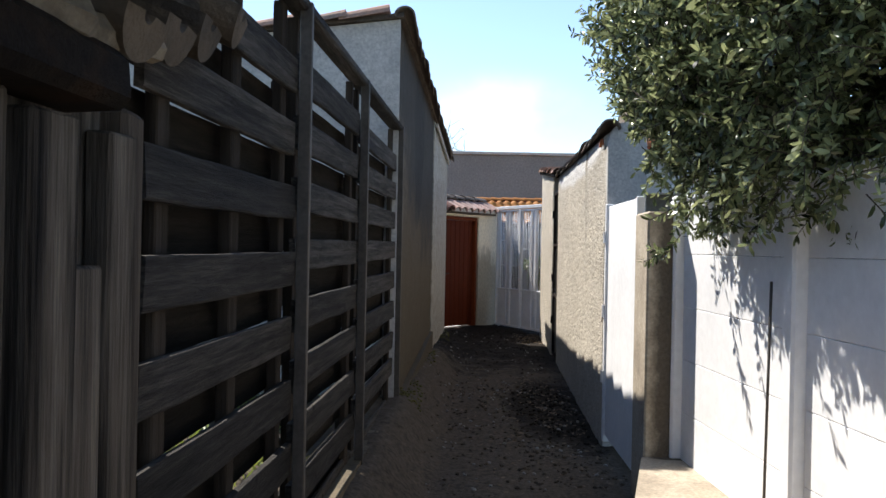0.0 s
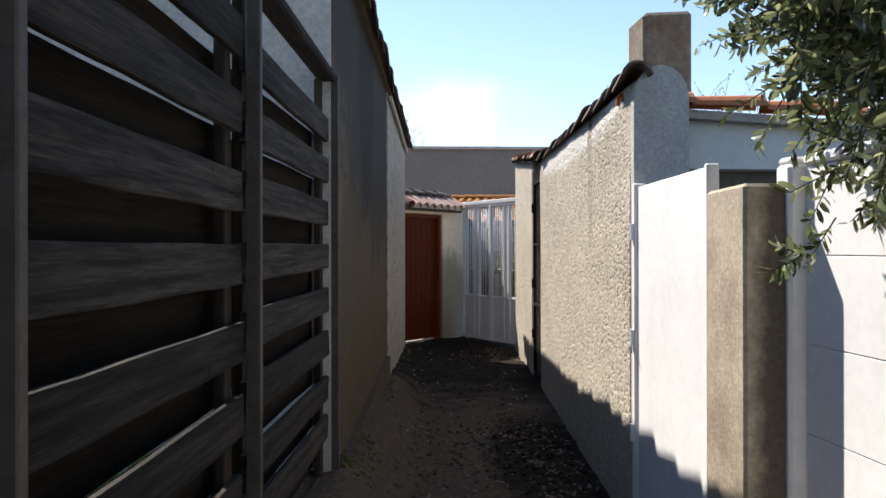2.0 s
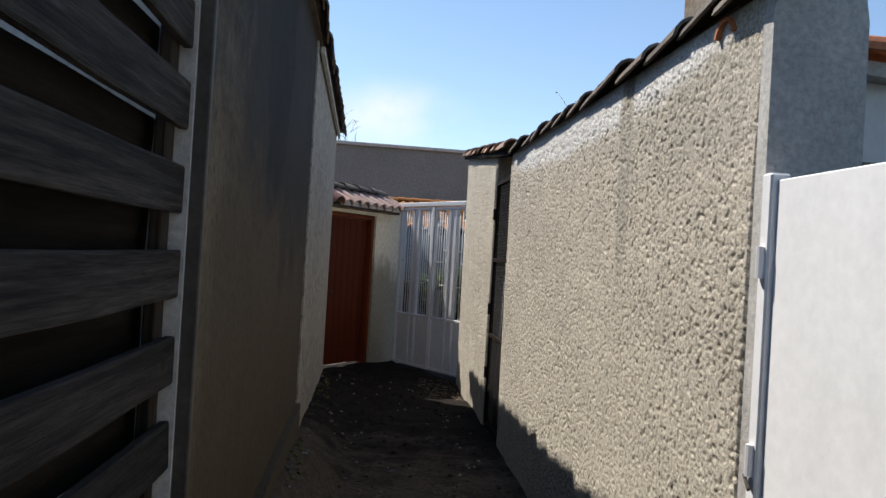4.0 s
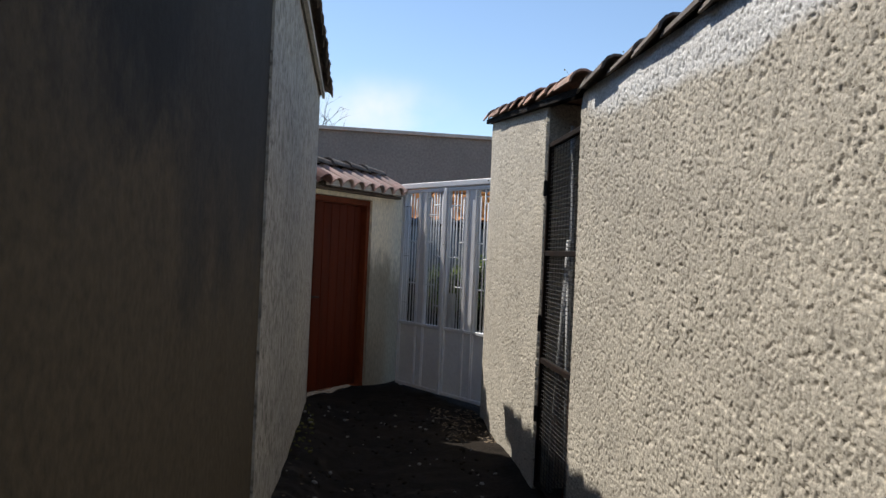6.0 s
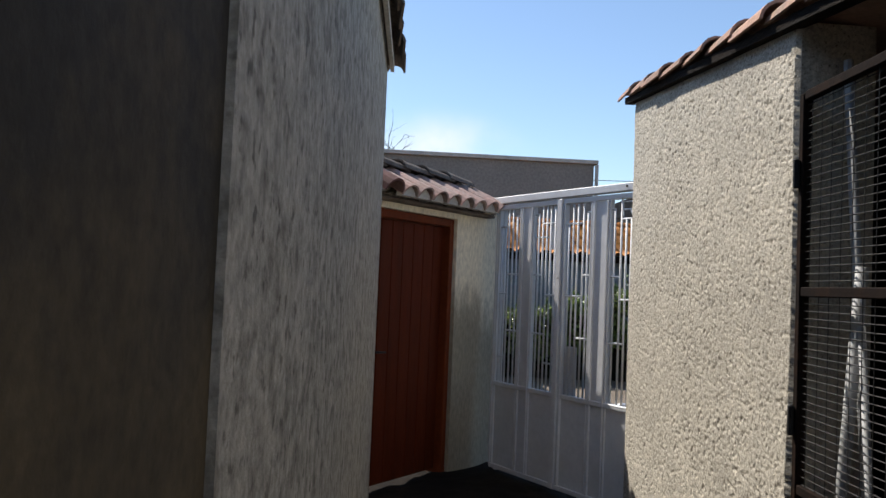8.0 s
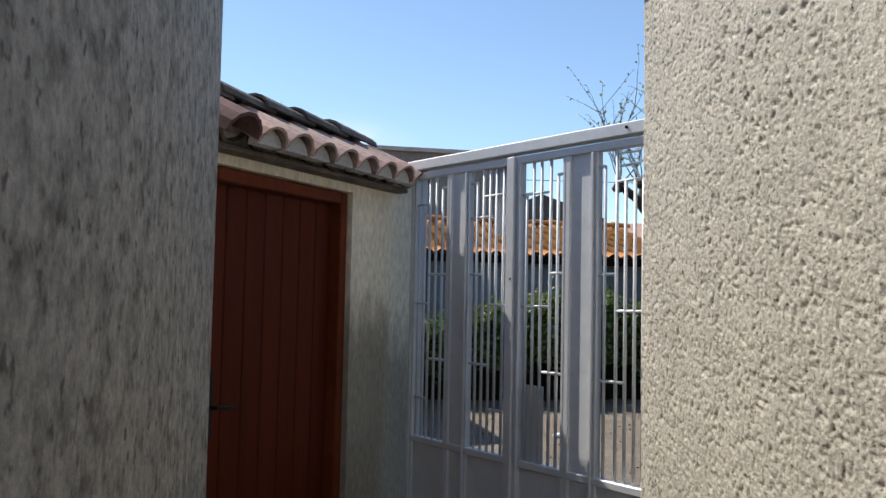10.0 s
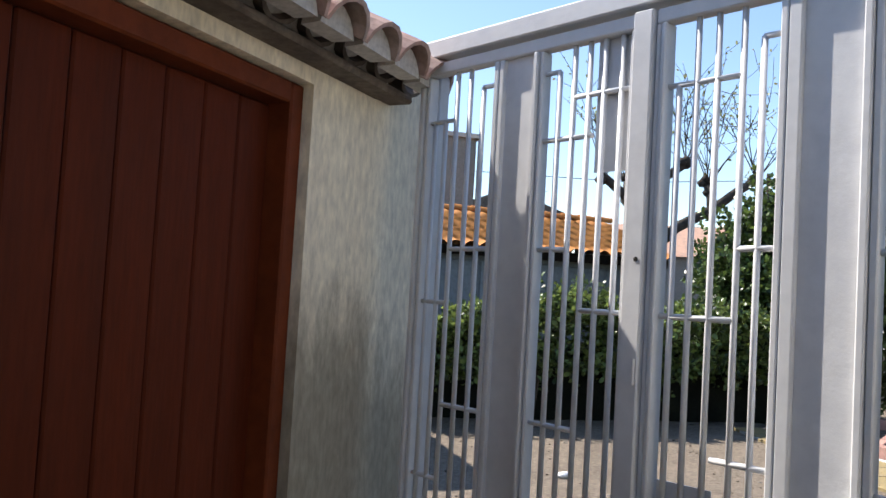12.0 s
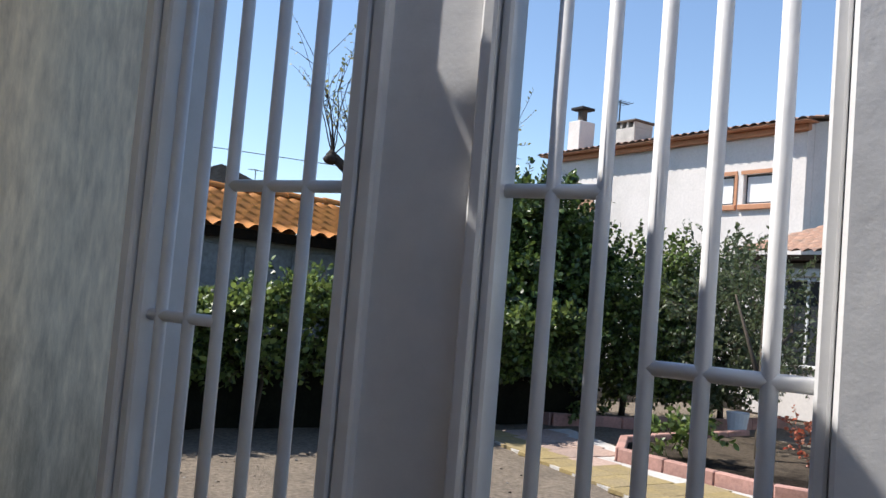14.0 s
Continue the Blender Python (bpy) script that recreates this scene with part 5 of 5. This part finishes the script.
# thin sprays that hang and stick out below and beside the crown
srng = np.random.RandomState(64)
for _ in range(26):
    y = srng.uniform(2.3, 4.1)
    a = np.array((srng.uniform(1.10, 1.34), y, srng.uniform(1.74, 2.05)))
    tw.append((a, a + np.array((srng.uniform(-.16, .02), srng.uniform(-.1, .1), srng.uniform(-.24, -.08)))))
tw += [((1.24, 4.0, 1.60), (1.15, 3.99, 1.47)), ((1.15, 3.99, 1.50), (1.04, 3.97, 1.45)), ((1.16, 3.98, 1.49), (1.08, 4.0, 1.52))]
olive = thing("evergreen_tree", "dense small-leaved evergreen tree hanging over the white fence", "tree", pose(2.1, 2.8, 0))
off = np.array((2.1, 2.8, 0))
tl = [(np.array(a) - off, np.array(b) - off) for a, b in tw]
part("leaves", leaves_mesh("leaves", tl, M_LEAF, 0.050, 0.0165, 20, 62, 0.12), None, olive)["kind"] = "stuff"
part("twigs", twigs_mesh("twigs", tl, None, M_BARK, 0.003), None, olive)["kind"] = "stuff"
bm = bmesh.new()
tube(bm, ((0, 0, 0), (.03, .02, .8), (-.02, 0, 1.6), (0, .05, 2.3), (-.05, .1, 3.0)), (.11, .09, .08, .06, .02), 9)
for k in range(14):
    a = k * 2.4
    tube(bm, ((0, 0, 1.5 + k * .07), (.35 * math.cos(a), .5 * math.sin(a), 1.9 + k * .08), (.75 * math.cos(a), 1.15 * math.sin(a), 2.1 + k * .09)), (.035, .022, .008), 5)
part("trunk", bm, M_BARK, olive, smooth=True)

# ---- litter on the lane ----
rng = np.random.RandomState(71)


def scatter(name, n, spots, material, label, flat):
    bm = bmesh.new()
    for _ in range(n):
        x0, x1, y0, y1 = spots[rng.randint(len(spots))]
        x, y = rng.uniform(x0, x1), rng.uniform(y0, y1)
        r = rng.uniform(.006, .022) if not flat else rng.uniform(.012, .03)
        m = pose(x, y, gz(x, y) + (.002 if flat else r * .25), rng.uniform(-25, 25), rng.uniform(-25, 25), rng.uniform(0, 360))
        if flat:
            vs = [bm.verts.new(m @ Vector(p)) for p in ((-r, 0, 0), (0, -r * .45, .003), (r, 0, .006), (0, r * .45, .003))]
            bm.faces.new(vs)
        else:
            bmesh.ops.create_icosphere(bm, subdivisions=1, radius=r, matrix=m @ Matrix.Diagonal((1, .8, .55, 1)))
    ob = tagged(new(name, mesh_of(name, bm, material)), label, name.replace("_", " "), kind="stuff")


scatter("pebbles", 420, ((-.2, 1.2, 2.5, 9), (0, 1.5, 6, 14.5), (1.6, 6, 17, 22.5)), M_STONE, "scattered small grey stones on the dirt", False)
scatter("soil_clods", 1500, ((-.1, 1.2, 2.5, 9), (.1, 1.5, 6, 14.8), (.6, 1.3, 5, 9), (1.6, 6, 17, 22.5)), M_DIRT, "small dark clods of soil on the lane", False)
scatter("dead_leaves", 1300, ((.4, 1.25, 5, 9.5), (-.2, .6, 4, 12), (1.3, 1.75, 13.2, 14.6), (.9, 1.35, 6.5, 9.5), (2, 6, 17, 22.5)), M_LITTER, "dry leaf litter on the dirt", True)

# plain wall that closes the lane behind the start
structure("wall_south", prism([(-3, -5.0), (4, -5.0), (4, -4.8), (-3, -4.8)], 0, 2.2), M_GREY_WALL, "plain grey wall closing the lane", "wall")

# bucket under the shrubs, a scrap on the dirt, and the far pole with its wire
bm = bmesh.new()
tube(bm, ((0, 0, 0), (0, 0, .30)), (.12, .16), 16)
bucket = tagged(new("bucket", mesh_of("bucket", bm, M_WHITE)), "white plastic bucket under the shrubs", "bucket")
bucket.matrix_basis = pose(11.2, 22.35, 0.02)
bm = bevelled(-.07, .07, -.05, .05, 0, .05, 0.02, .012)
scrap = tagged(new("stone", mesh_of("stone", bm, M_WHITE)), "small white stone lying on the yard dirt", "stone")
scrap.matrix_basis = pose(3.5, 20.2, gz(3.5, 20.2) + .004, 0, 0, 30)
pole_ = thing("utility_pole", "distant wooden utility pole carrying a thin wire", "pole", pose(23.5, 45.6, 0))
part("mast", tube(bmesh.new(), ((0, 0, 0), (0, 0, 7.6)), (.12, .09), 8), M_BARK, pole_)
part("crossarm", bevelled(-.6, .6, -.05, .05, 7.2, 7.3, .01), M_BARK, pole_)
part("wire", tube(bmesh.new(), ((-14, 3, 6.9), (-6, 1, 6.8), (0, 0, 7.3), (8, -3, 6.9), (18, -7, 7.1)), .016, 4), M_BLACK, pole_)

# moss at the wall foot and grass behind the plank fence
scatter("moss", 260, ((-.30, -.12, 6.3, 7.3), (-.2, -.02, 8.6, 9.9), (-.05, .18, 12, 14.3)), surf("moss", (.12, .105, .025), (.07, .075, .022), 12.0, None, rough=0.95, bump=0.8), "yellow-green moss at the foot of the wall", False)
rg = np.random.RandomState(81)
blades = []
for _ in range(900):
    x, y = rg.uniform(-2.4, -0.75), rg.uniform(0.5, 6.1)
    if x < left_x(y) - 0.28:
        z = gz(x, y)
        blades.append(((x, y, z - .02), (x + rg.normal() * .05, y + rg.normal() * .05, z + rg.uniform(.1, .3))))
gr = tagged(new("grass", leaves_mesh("grass", blades, leaf_mat("grass_blades", (.10, .16, .03), (.20, .24, .05), 0.5), 0.16, 0.014, 4, 82)), "sunny grass behind the plank fence", "grass", kind="stuff")
